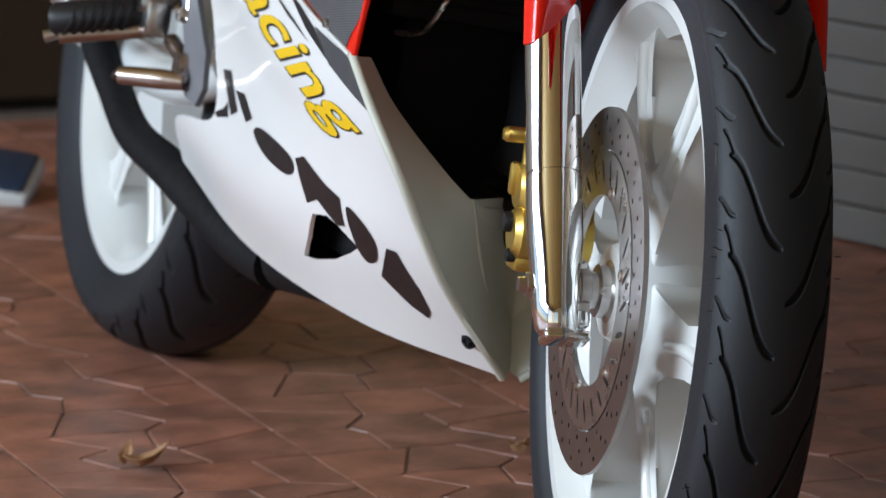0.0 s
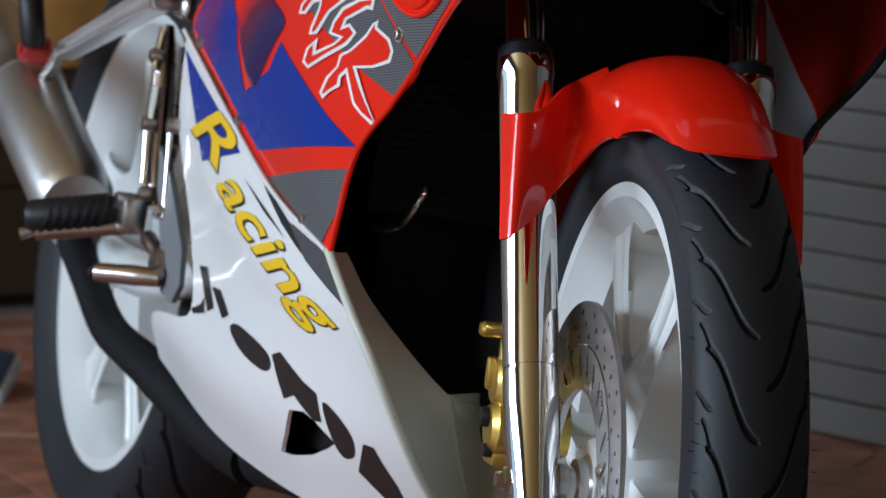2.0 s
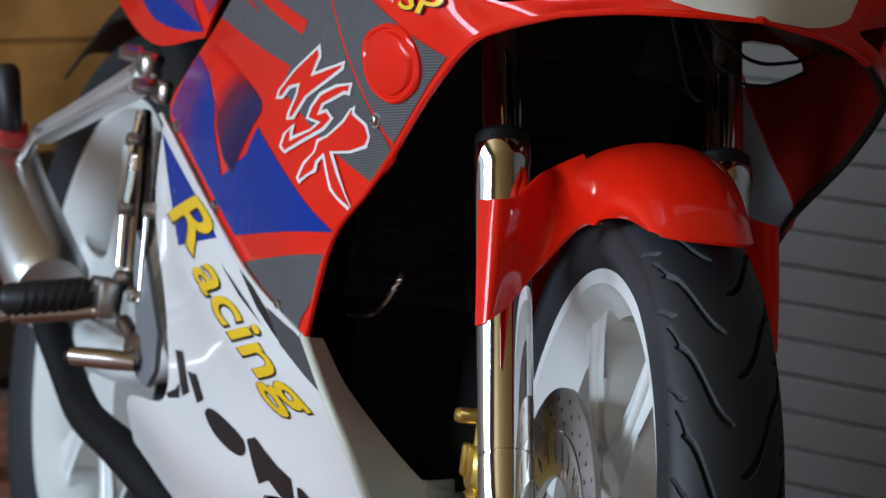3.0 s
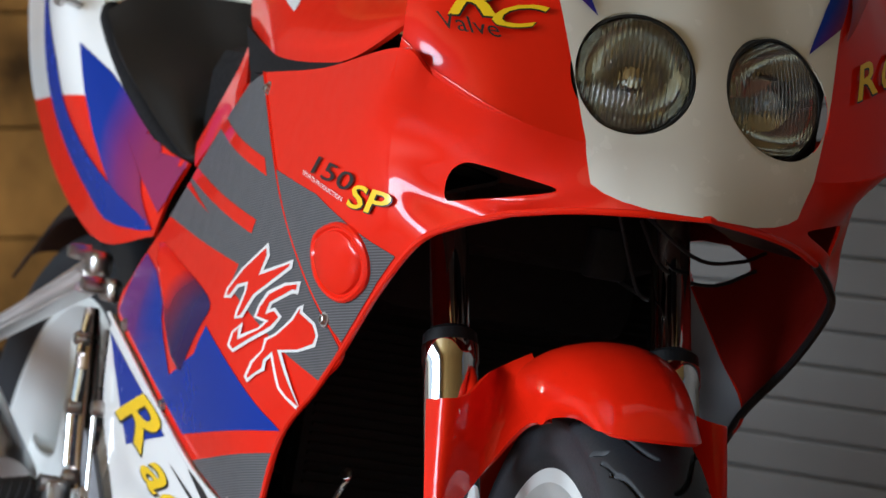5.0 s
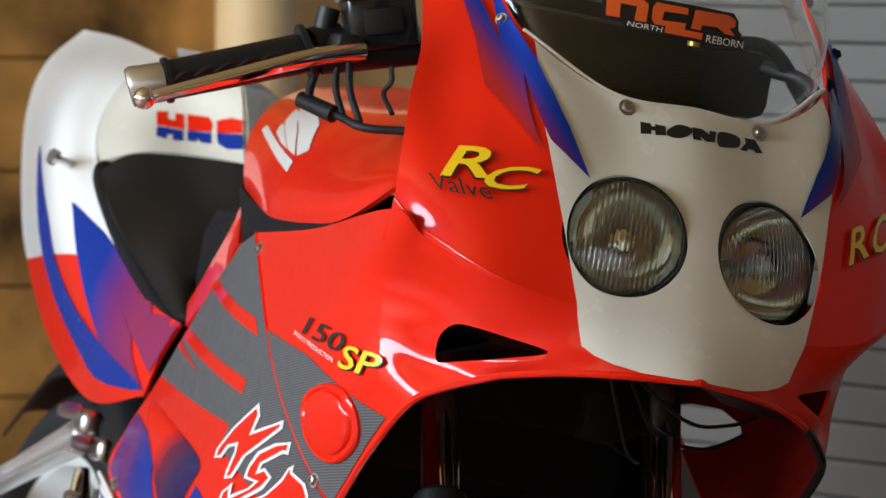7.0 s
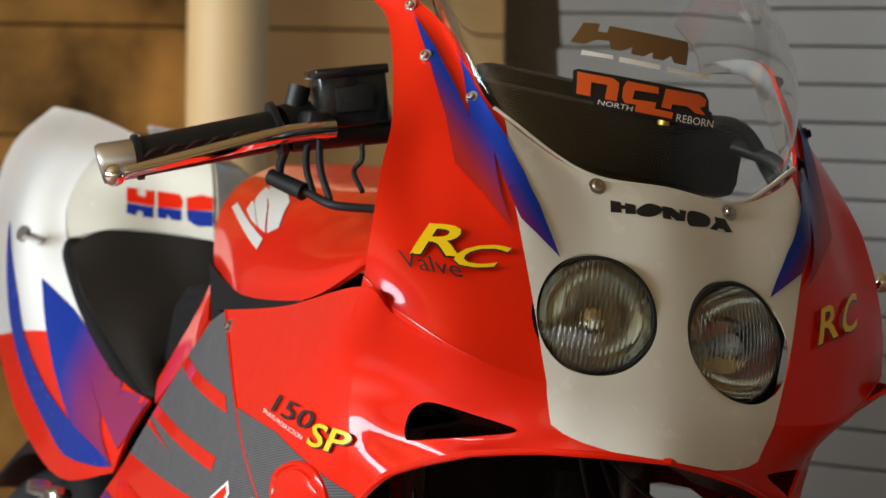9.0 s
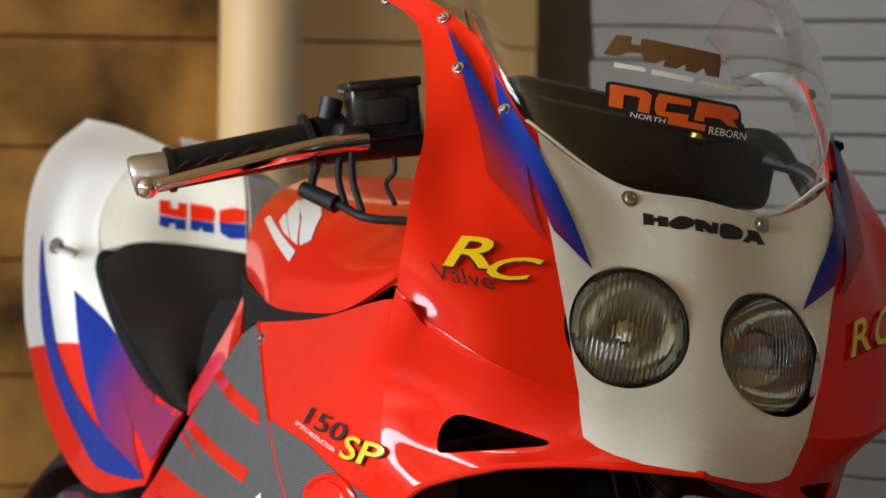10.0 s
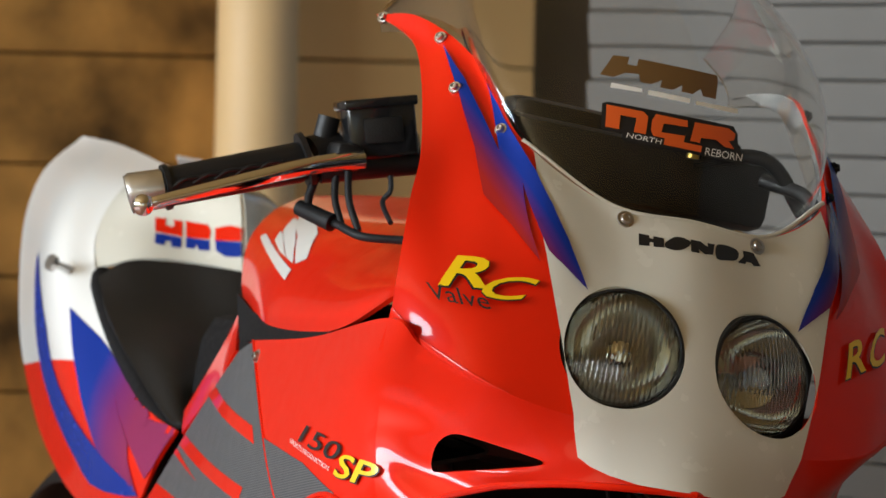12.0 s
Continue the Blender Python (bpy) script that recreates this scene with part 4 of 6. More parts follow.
link = part("master_cylinder", tube([(0.322, -0.136, 0.535), (0.335, -0.137, 0.500), (0.352, -0.138, 0.455), (0.368, -0.139, 0.41), (0.385, -0.139, 0.372)], [0.007, 0.011, 0.012, 0.011, 0.007], 20, 40), PEWTER, bike, "polished rear brake master cylinder")
for p, q, r in (((0.368, -0.150, 0.482), (0.368, -0.150, 0.452), 0.0055), ((0.364, -0.150, 0.441), (0.379, -0.150, 0.393), 0.0055), ((0.420, -0.146, 0.448), (0.442, -0.146, 0.370), 0.0028), ((0.335, -0.142, 0.530), (0.346, -0.148, 0.495), 0.004)):
    part("push_rod", rod(p, q, r), CHROME, link, "chrome rod")
for c in ((0.340, -0.146, 0.508), (0.366, -0.151, 0.447), (0.385, -0.149, 0.384), (0.436, -0.146, 0.374), (0.425, -0.144, 0.452)):
    part("clevis", lathe([(0, -0.007), (0.006, -0.007), (0.0075, -0.004), (0.0075, 0.006), (0, 0.006)], "Y", 16, False, c), STEEL, link)
chain = part("drive_chain", join(*[moved(lathe([(0.0, -0.004), (0.0075, -0.004), (0.0075, 0.004), (0.0, 0.004)], "Y", 12, False), Matrix.Translation((0.265 + 0.012 * math.sin(k * 0.25), -0.10, 0.36 + 0.0135 * k))) for k in range(12)]), STEEL, bike, "steel chain links")
part("swing_arm", tube([(0.42, -0.085, 0.33), (0.30, -0.105, 0.30), (0.10, -0.105, 0.30), (-0.04, -0.10, 0.303)], [0.024, 0.022, 0.02, 0.018], 18, 30), RIMWHITE, bike, "white swing arm")
part("swing_arm", tube([(0.42, 0.085, 0.33), (0.30, 0.105, 0.30), (0.10, 0.105, 0.30), (-0.04, 0.10, 0.303)], [0.024, 0.022, 0.02, 0.018], 18, 30), RIMWHITE, bike)
part("rear_mudguard", shell(surface([[(0.30 * math.cos(a) * 1.12, y, 0.303 + 0.30 * math.sin(a) * 1.12 + dz) for y, dz in ((-0.07, -0.03), (-0.05, 0), (0, 0.006), (0.05, 0), (0.07, -0.03))] for a in np.radians((40, 70, 100, 130))], 16, 20), 0.003), PLASTIC, bike, "black plastic rear mudguard")

# controls
bar = part("handlebar", tube([(0.966, -0.11, 0.955), (0.952, -0.17, 0.936), (0.956, -0.205, 0.921), (0.943, -0.307, 0.880)], 0.011, 16), STEEL, bike, "clip-on handlebar")
grip = part("grip", tube([(0.957, -0.200, 0.923), (0.956, -0.205, 0.921), (0.944, -0.303, 0.882), (0.944, -0.307, 0.880)], [0.015, 0.0165, 0.016, 0.016], 24), PLASTIC, bar, "black rubber grip")
part("grip_flange", tube([(0.957, -0.197, 0.925), (0.9565, -0.201, 0.923)], 0.023, 28), PLASTIC, grip)
part("grip_flange", tube([(0.9435, -0.303, 0.882), (0.943, -0.307, 0.8805)], 0.0185, 28), PLASTIC, grip)
for k in range(5):
    t = 0.12 + 0.17 * k
    a = Vector((0.956, -0.210, 0.919)).lerp(Vector((0.944, -0.303, 0.882)), t)
    part("grip_rib", tube([a + Vector((0.016, 0, 0.004)), a + Vector((0.0155, -0.012, 0.0005)), a + Vector((0.013, -0.020, -0.008))], 0.0018, 6, 8), PLASTIC, grip)
part("bar_end", tube([(0.943, -0.306, 0.880), (0.943, -0.308, 0.8795), (0.939, -0.332, 0.871), (0.9385, -0.334, 0.870)], [0.012, 0.016, 0.0165, 0.0145], 28), ALU, bar, "polished bar end weight")
perch = part("brake_perch", join(tube([(0.957, -0.196, 0.925), (0.952, -0.172, 0.935)], 0.019, 24), block((0.966, -0.188, 0.921), (1.000, -0.164, 0.943), 0.006), tube([(0.957, -0.188, 0.93), (0.957, -0.186, 0.962)], 0.009, 16)), PLASTIC, bike, "black brake lever perch and switch")
lever = part("brake_lever", tube([(0.998, -0.165, 0.932), (1.0, -0.19, 0.925), (1.005, -0.225, 0.912), (1.004, -0.275, 0.890), (1.0, -0.322, 0.869), (0.998, -0.332, 0.864)], [0.0075, 0.0075, 0.0068, 0.006, 0.005, 0.0045], 14, 40), CHROME, bike, "polished brake lever")
ball = bmesh.new()
bmesh.ops.create_uvsphere(ball, u_segments=20, v_segments=14, radius=0.0088)
part("lever_ball", moved(ball, Matrix.Translation((0.998, -0.337, 0.862))), CHROME, lever)
M = pose(0.972, -0.149, 0.960, 0, 0, 0) @ pose(0, 0, 0, 16, 0, -8)
GLOSSBLACK = material("glossy_black_plastic", (0.012, 0.012, 0.013), 0.12, vary=0.2, scale=30)
reservoir = part("brake_reservoir", block((-0.024, -0.028, -0.024), (0.024, 0.028, 0.020), 0.004, 3), GLOSSBLACK, bike, "black brake fluid reservoir")
reservoir.matrix_local = M
part("reservoir_lid", block((-0.026, -0.030, 0.0165), (0.026, 0.030, 0.0245), 0.002, 3), GLOSSBLACK, reservoir)
part("sight_window", block((0.0235, -0.016, -0.012), (0.026, 0.016, 0.009), 0.002, 2), SEAT, reservoir, "dark sight window")
part("master_cylinder", tube([(0, 0.03, -0.027), (0, -0.05, -0.027)], 0.013, 20), PLASTIC, reservoir)
for w, r in ((((0.966, -0.19, 0.914), (0.962, -0.192, 0.895), (0.964, -0.188, 0.884), (0.99, -0.172, 0.877), (1.017, -0.16, 0.871), (1.033, -0.13, 0.874)), 0.0036), (((0.985, -0.172, 0.93), (0.99, -0.168, 0.90), (1.005, -0.16, 0.875)), 0.003), (((0.999, -0.14, 0.924), (1.0, -0.138, 0.912), (0.998, -0.142, 0.901), (1.021, -0.14, 0.886)), 0.0022), (((0.975, -0.178, 0.93), (0.978, -0.176, 0.90), (0.99, -0.17, 0.878)), 0.003)):
    part("control_cable", tube(w, r, 10, 24), RUBBER, bike, "black control cable")
part("cable_sleeve", tube([(0.955, -0.196, 0.886), (0.985, -0.176, 0.878)], [0.0068, 0.0075], 14), RUBBER, bike)
bar_l = part("handlebar", tube([(0.97, 0.11, 0.955), (0.95, 0.17, 0.936), (0.93, 0.205, 0.921), (0.86, 0.31, 0.875)], 0.014, 16), PLASTIC, bike)
ball = bmesh.new()
bmesh.ops.create_uvsphere(ball, u_segments=20, v_segments=14, radius=0.0088)
clutch = part("clutch_lever", tube([(0.985, 0.165, 0.935), (0.995, 0.225, 0.915), (0.9892, 0.335, 0.8957)], [0.009, 0.008, 0.005], 14, 24), CHROME, bike, "polished clutch lever")
part("lever_ball", moved(ball, Matrix.Translation((0.9892, 0.335, 0.8957))), CHROME, clutch)
dash = part("dashboard", join(block((1.10, -0.125, 0.93), (1.135, 0.12, 0.985), 0.012), block((1.07, -0.10, 0.90), (1.11, 0.10, 1.0), 0.01), block((1.12, -0.10, 0.86), (1.20, 0.10, 0.915), 0.02)), PLASTIC, bike, "black instrument panel")
dash.matrix_local = Matrix.Translation((0.03, 0, 0))
for w in (((1.18, 0.04, 0.975), (1.20, 0.09, 0.985), (1.19, 0.13, 0.955), (1.20, 0.15, 0.925)), ((1.18, 0.10, 0.97), (1.21, 0.13, 0.96), (1.22, 0.14, 0.92))):
    part("dash_cable", tube(w, 0.006, 10, 20), PLASTIC, bike)
part("brass_fitting", lathe([(0, 0), (0.005, 0), (0.005, 0.018), (0, 0.018)], "Z", 12, False, (1.19, 0.035, 0.975)), GOLD, bike)


# ---- stickers and lettering ----
GREY = material("grey_vinyl", (0.07, 0.07, 0.075), 0.35, coat=0.1, vary=0.08, spec=0.2)
ORANGE = material("orange_vinyl", (0.72, 0.11, 0.015), 0.4, vary=0.05)
BROWN = material("bronze_vinyl", (0.16, 0.085, 0.03), 0.35, vary=0.08)
BLUE_FADE = fade_material("blue_to_violet_paint", ((0.0, BLUE_C), (0.8, BLUE_C), (0.95, (0.05, 0.025, 0.20)), (1.0, (0.12, 0.02, 0.15))), (0.8, 0, 0.46), (0.55, 0, 0.60))
FLAME_STOPS = ((0.0, (0.36, 0.018, 0.015)), (0.4, (0.20, 0.02, 0.07)), (0.72, (0.07, 0.022, 0.18)), (1.0, BLUE_C))
FLAME_A = fade_material("blue_to_plum_paint", FLAME_STOPS, (1.316, -0.1267, 0.8738), (1.3198, -0.107, 0.8891))
FLAME_B = fade_material("blue_to_plum_paint_left", FLAME_STOPS, (1.316, 0.1267, 0.8738), (1.3198, 0.107, 0.8891))
PURPLE_FADE = fade_material("blue_to_magenta_paint", ((0.0, BLUE_C), (0.35, BLUE_C), (0.7, PURPLE_C), (1.0, (0.24, 0.025, 0.09))), (0.27, 0, 0.64), (0.42, 0, 0.72))


SCOOP_FADE = fade_material("red_to_plum_paint", ((0.0, RED_C), (0.3, RED_C), (0.66, (0.13, 0.012, 0.04)), (1.0, (0.03, 0.02, 0.08))), (0.64, 0, 0.60), (0.70, 0, 0.515))


def carbon(m):
    """Fine diagonal weave on the grey vinyl."""
    nt = m.node_tree
    b = nt.nodes["Principled BSDF"]
    tc, mp, wave, mix = nt.nodes.new("ShaderNodeTexCoord"), nt.nodes.new("ShaderNodeMapping"), nt.nodes.new("ShaderNodeTexWave"), nt.nodes.new("ShaderNodeMixRGB")
    mp.inputs["Rotation"].default_value = (0, radians(8), 0)
    wave.inputs["Scale"].default_value, wave.bands_direction = 150.0, "Z"
    mix.inputs[1].default_value, mix.inputs[2].default_value = (0.045, 0.045, 0.048, 1), (0.135, 0.135, 0.14, 1)
    nt.links.new(tc.outputs["Object"], mp.inputs[0])
    nt.links.new(mp.outputs[0], wave.inputs["Vector"])
    nt.links.new(wave.outputs[0], mix.inputs[0])
    nt.links.new(mix.outputs[0], b.inputs["Base Color"])


carbon(CARBON_WEAVE)


def skin(*obs):
    """The outer surface of panels, to lay stickers on: triangles as arrays."""
    tris = []
    for ob in obs:
        me = ob.data
        me.calc_loop_triangles()
        co = np.array([tuple(v.co) for v in me.vertices])
        ix = np.array([tuple(t.vertices) for t in me.loop_triangles])
        tris.append(co[ix])
    return np.concatenate(tris), obs[0]


def sheet_tris(g):
    """The triangles of a grid of points."""
    a, b, c, d = g[:-1, :-1], g[:-1, 1:], g[1:, 1:], g[1:, :-1]
    return np.concatenate([np.stack(t, axis=2).reshape(-1, 3, 3) for t in ((a, b, c), (a, c, d))])


MID_T, LOW_T, SIDE_T = skin(mid_r), skin(low_r), skin(side_r)
NOSE_T = (np.concatenate([sheet_tris(across(r, u, v) * np.array((1, f, 1))) for r, u, v in ((FLANK, 50, 60), (SIDE, 40, 70)) for f in (1, -1)]), flank_r)
TAIL_T, HUMP_T, TANK_T, SCREEN_T, BOTH_T = skin(tail_r), skin(hump_r, hump_l), skin(tank), skin(screen), skin(mid_r, side_r)


AXES = {"xz": ((1, 0, 0), (0, -1, 0)), "yz": ((0, 1, 0), (1, 0, 0)), "dz": ((0.77, 0.64, 0), (0.64, -0.77, 0)), "ez": ((0.77, -0.64, 0), (0.64, 0.77, 0))}


def lay(pts, target, plane, lift):
    """Points of an upright plane (along, height) carried along its normal onto the outermost skin, lift metres above it."""
    along, out_way = (np.array(v, float) for v in AXES[plane])
    back = np.stack([along, (0, 0, 1), out_way])
    T = target[0] @ back.T
    A, B, C = T[:, 0], T[:, 1], T[:, 2]
    den = (B[:, 1] - C[:, 1]) * (A[:, 0] - C[:, 0]) + (C[:, 0] - B[:, 0]) * (A[:, 1] - C[:, 1])
    den = np.where(np.abs(den) < 1e-12, 1e-12, den)
    N = np.cross(B - A, C - A)
    N /= np.linalg.norm(N, axis=1, keepdims=True) + 1e-12
    N *= np.where(N[:, 2] < 0, -1.0, 1.0)[:, None]
    out = []
    for p, q in pts:
        w0 = ((B[:, 1] - C[:, 1]) * (p - C[:, 0]) + (C[:, 0] - B[:, 0]) * (q - C[:, 1])) / den
        w1 = ((C[:, 1] - A[:, 1]) * (p - C[:, 0]) + (A[:, 0] - C[:, 0]) * (q - C[:, 1])) / den
        w2 = 1 - w0 - w1
        ok = (np.minimum(np.minimum(w0, w1), w2) > -0.02) & (np.abs(N[:, 2]) > 0.12)
        if ok.any():
            depth = np.where(ok, w0 * A[:, 2] + w1 * B[:, 2] + w2 * C[:, 2], -9)
            k = int(np.argmax(depth))
            v = np.array((p, q, depth[k])) + N[k] * lift
        else:
            d = (A[:, 0] - p) ** 2 + (A[:, 1] - q) ** 2
            near = np.nonzero(d < d.min() + 4e-6)[0]
            k = near[int(np.argmax(A[near, 2]))]
            v = np.array((A[k, 0], A[k, 1], A[k, 2])) + N[k] * lift
        out.append(back.T @ v)
    return out


def raised(name, outline, mat, target, plane, profile, label=""):
    """A moulded bump: rings of the outline, each (scale, lift), from its foot to its crown."""
    c = np.mean(np.array(outline), axis=0)
    ring = outline_spline(outline, 48)
    bm = bmesh.new()
    loops = [[bm.verts.new(p) for p in lay([tuple(c + (np.array(q) - c) * k) for q in ring], target, plane, h)] for k, h in profile]
    n = len(ring)
    for r0, r1 in zip(loops, loops[1:]):
        for i in range(n):
            bm.faces.new((r0[i], r0[(i + 1) % n], r1[(i + 1) % n], r1[i]))
    bm.faces.new(loops[-1])
    return part(name, bm, mat, target[1], label)


def stick(name, flat, mat, target, plane, layer, label=""):
    """Cut a flat bmesh (x, y = plane) into small faces and lay it on a panel."""
    xs = [v.co.x for v in flat.verts]
    ys = [v.co.y for v in flat.verts]
    step = max(0.006, (max(xs) - min(xs)) / 40)
    for k, (lo, hi) in enumerate(((min(xs), max(xs)), (min(ys), max(ys)))):
        n = Vector((1, 0, 0)) if k == 0 else Vector((0, 1, 0))
        for c in np.arange(lo + step, hi, step):
            bmesh.ops.bisect_plane(flat, geom=flat.verts[:] + flat.edges[:] + flat.faces[:], plane_co=n * float(c), plane_no=n)
    bmesh.ops.triangulate(flat, faces=flat.faces)
    for v, p in zip(flat.verts, lay([(v.co.x, v.co.y) for v in flat.verts], target, plane, 0.0004 + 0.0004 * layer)):
        v.co = p
    return part(name, flat, mat, target[1], label)


def decal(name, mat, target, plane, outline, layer=1, smooth=False, label="", holes=()):
    flat = bmesh.new()
    pts = outline_spline(outline) if smooth else outline
    edges = []
    for loop in (pts, *holes):
        vs = [flat.verts.new((a, b, 0)) for a, b in loop]
        edges += [flat.edges.new((vs[i], vs[(i + 1) % len(vs)])) for i in range(len(vs))]
    bmesh.ops.triangle_fill(flat, use_beauty=True, edges=edges)
    return stick(name, flat, mat, target, plane, layer, label)


def lettering(name, words, mat, target, plane, start, end, top, shade=None):
    """Words in the built-in font, from start to end along their foot line, as high as top."""
    for colour, layer, grow, shift in (((shade, 2, 0.030, -0.022), (mat, 3, 0.014, 0)) if shade else ((mat, 3, 0.0, 0),)):
        cu = bpy.data.curves.new("letters", "FONT")
        cu.body, cu.offset, cu.resolution_u = words, grow, 3
        ob = new("letters", cu)
        bpy.context.view_layer.update()
        me = bpy.data.meshes.new_from_object(ob.evaluated_get(bpy.context.evaluated_depsgraph_get()))
        flat = bmesh.new()
        flat.from_mesh(me)
        bpy.data.objects.remove(ob)
        w = max(v.co.x for v in flat.verts)
        s, e, t = Vector(start), Vector(end), Vector(top)
        cap = 0.72
        for v in flat.verts:
            p = s + (e - s) * ((v.co.x - shift) / w) + (t - s) * ((v.co.y + shift) / cap)
            v.co = (p.x, p.y, 0)
        bmesh.ops.remove_doubles(flat, verts=flat.verts, dist=1e-6)
        stick(name, flat, colour, target, plane, layer, (words.lower() + " lettering") if colour is mat and len(words) > 2 else "")


VENT_HOLE = [(0.859, 0.261), (0.828, 0.237), (0.795, 0.217), (0.825, 0.219), (0.876, 0.228), (0.918, 0.240), (0.940, 0.248), (0.915, 0.260), (0.893, 0.265)]
DUCT_HOLE = outline_spline([(-0.1585, 0.7027), (-0.1605, 0.7175), (-0.1588, 0.7267), (-0.1538, 0.7320), (-0.1436, 0.7316), (-0.1271, 0.7289), (-0.1137, 0.7267), (-0.1024, 0.7241), (-0.1046, 0.7207), (-0.1225, 0.7144), (-0.1429, 0.7069), (-0.1535, 0.7020)], 48)
CAP_EDGE = [(1.1530, 0.6700), (1.1919, 0.6650), (1.2051, 0.6480), (1.1961, 0.6260), (1.1662, 0.6100), (1.1342, 0.6130), (1.1072, 0.6300), (1.1031, 0.6560)]
SCOOP_EDGE = [(0.547, 0.614), (0.697, 0.600), (0.816, 0.581), (0.800, 0.559), (0.748, 0.528), (0.717, 0.513), (0.687, 0.540), (0.631, 0.575)]
INNER_HOLE = [(0.964, 0.6943), (0.9934, 0.6998), (1.0355, 0.6997), (1.0663, 0.6914), (1.0752, 0.6843), (1.0689, 0.6769), (1.038, 0.666), (0.9806, 0.656)]
for o in (mid_l, side_l):
    cut(o, prism(INNER_HOLE, "xz", 0.10, 0.24))
cut(low_r, prism(VENT_HOLE, "xz", -0.4, -0.01))
for o, s in ((side_r, 1), (side_l, -1)):
    cut(o, prism([(y * s, z) for y, z in DUCT_HOLE], "yz", 1.15, 1.6))
cy, cz = np.mean([p[0] for p in DUCT_HOLE]), np.mean([p[1] for p in DUCT_HOLE])
for s in (1, -1):
    rows = [[(x, s * (cy + (y - cy) * k), cz + (z - cz) * k) for y, z in DUCT_HOLE + DUCT_HOLE[:1]] for x, k in ((1.10, 0.8), (1.16, 0.95), (1.22, 1.05))]
    part("duct_liner", shell(surface(rows, 40, 12), 0.003), PLASTIC, side_r if s > 0 else side_l, "black intake duct")
brow = [(v.y, v.z - 0.0012) for v in spline([r[-1] for r in FLANK], 60) if v.y > -0.121]
white = [p for p in NOSE_WHITE[1:]] + [(-y, z) for y, z in NOSE_WHITE[:0:-1]] + [(-y, z) for y, z in brow[:-1]] + brow[::-1]
eyes = [[(p.y, p.z) for p in (LAMP_POSE[s] @ Vector((0, (LAMP_R + 0.0020) * math.cos(a), (LAMP_R + 0.0020) * math.sin(a))) for a in np.linspace(0, 2 * math.pi, 72, endpoint=False))] for s in (-1, 1)]
nose = decal("nose_panel", CREAM, NOSE_T, "yz", white, 2, label="cream white painted nose", holes=eyes)
part("brow_edge", tube([(x - 0.0012, y, z) for x, y, z in spline([r[-1] for r in FLANK[3:]] + [(x, -y, z) for x, y, z in [r[-1] for r in FLANK[3:-1]][::-1]], 60)], 0.0022, 8), CREAM, flank_r, "cream white cowl edge")
raised("filler_cap", CAP_EDGE, RED, SIDE_T, "xz", ((1.0, 0.0), (0.985, 0.003), (0.93, 0.0045), (0.87, 0.0042), (0.83, 0.0022), (0.79, 0.0022), (0.75, 0.0045), (0.66, 0.0056), (0.3, 0.0060)), "raised round red cap")
raised("side_scoop", SCOOP_EDGE, SCOOP_FADE, MID_T, "xz", ((1.0, 0.0006), (0.92, 0.003), (0.75, 0.0065), (0.45, 0.008), (0.2, 0.0075)), "moulded side scoop fading from red to plum")
for place, normal in (((0.8575, -0.176, 0.7622), (0.1, -1, 0.1)), ((1.1294, -0.187, 0.5932), (0.2, -1, 0)), ((0.6523, -0.156, 0.4795), (0.1, -1, 0)), ((0.4736, -0.148, 0.5333), (0.1, -1, 0)), ((0.9148, -0.169, 0.4238), (0.1, -1, 0))):
    screw(side_r, place, normal, 0.0042)
screw(low_r, (1.0243, -0.043, 0.1951), (0.5, -0.8, -0.2), 0.005, DARK)
for s in (1, -1):
    for x, y, z in ((1.1082, -0.1583, 1.0315), (1.1707, -0.1612, 0.9913), (1.2235, -0.1374, 0.9640), (0.9818, -0.1665, 1.0516)):
        seat_at = lay([(0.77 * x + 0.64 * y, z)], NOSE_T, "dz" if s > 0 else "ez", 0.001)[0]
        screw(flank_r if s > 0 else flank_l, seat_at, (0.6, -0.8 * s, 0.35), 0.0034, DARK if s < 0 else STEEL)
    screw(flank_r if s > 0 else flank_l, (1.302, -0.0545 * s, 0.9135), (1, -0.1 * s, 0.5), 0.0045, STEEL)
screw(guard, (-0.022, -0.1195, 0.262), (0.75, -0.65, 0.1), 0.0048, STEEL)
pin = part("strap_pin", join(rod((0.118, -0.136, 0.812), (0.128, -0.162, 0.816), 0.004), rod((0.1275, -0.160, 0.8155), (0.129, -0.165, 0.817), 0.008)), STEEL, tail_r, "small steel strap pin")
# a hollow rounding where the nose rises from the shelf
crease_up, crease_out = across(FLANK, 50, 60), across(SIDE, 40, 70)
for s, owner in ((1, flank_r), (-1, flank_l)):
    rows = []
    for u in np.linspace(0.0, 0.46, 30):
        i, k = u * 59, u * (69 - 69 * 2 / 7) + 69 * 2 / 7
        at = lambda g, q, j: Vector(g[int(q), j]).lerp(Vector(g[min(int(q) + 1, len(g) - 1), j]), q - int(q))
        reach = max(0.05, 0.62 - 1.2 * u)
        up, foot, low = at(crease_up, i, 3), at(crease_up, i, 0), at(crease_out, k, 31)
        up, low = foot.lerp(up, reach), foot.lerp(low, reach)
        row = []
        for w in np.linspace(0, 1, 11):
            p = up * (1 - w) ** 2 + foot * (2 * w * (1 - w)) + low * w ** 2 + Vector((0.0005, -0.0007, 0.0003))
            row.append((p.x, p.y * s, p.z))
        rows.append(row)
    part("flank_rounding", shell(np.array(rows), 0.0015, s), RED, owner)
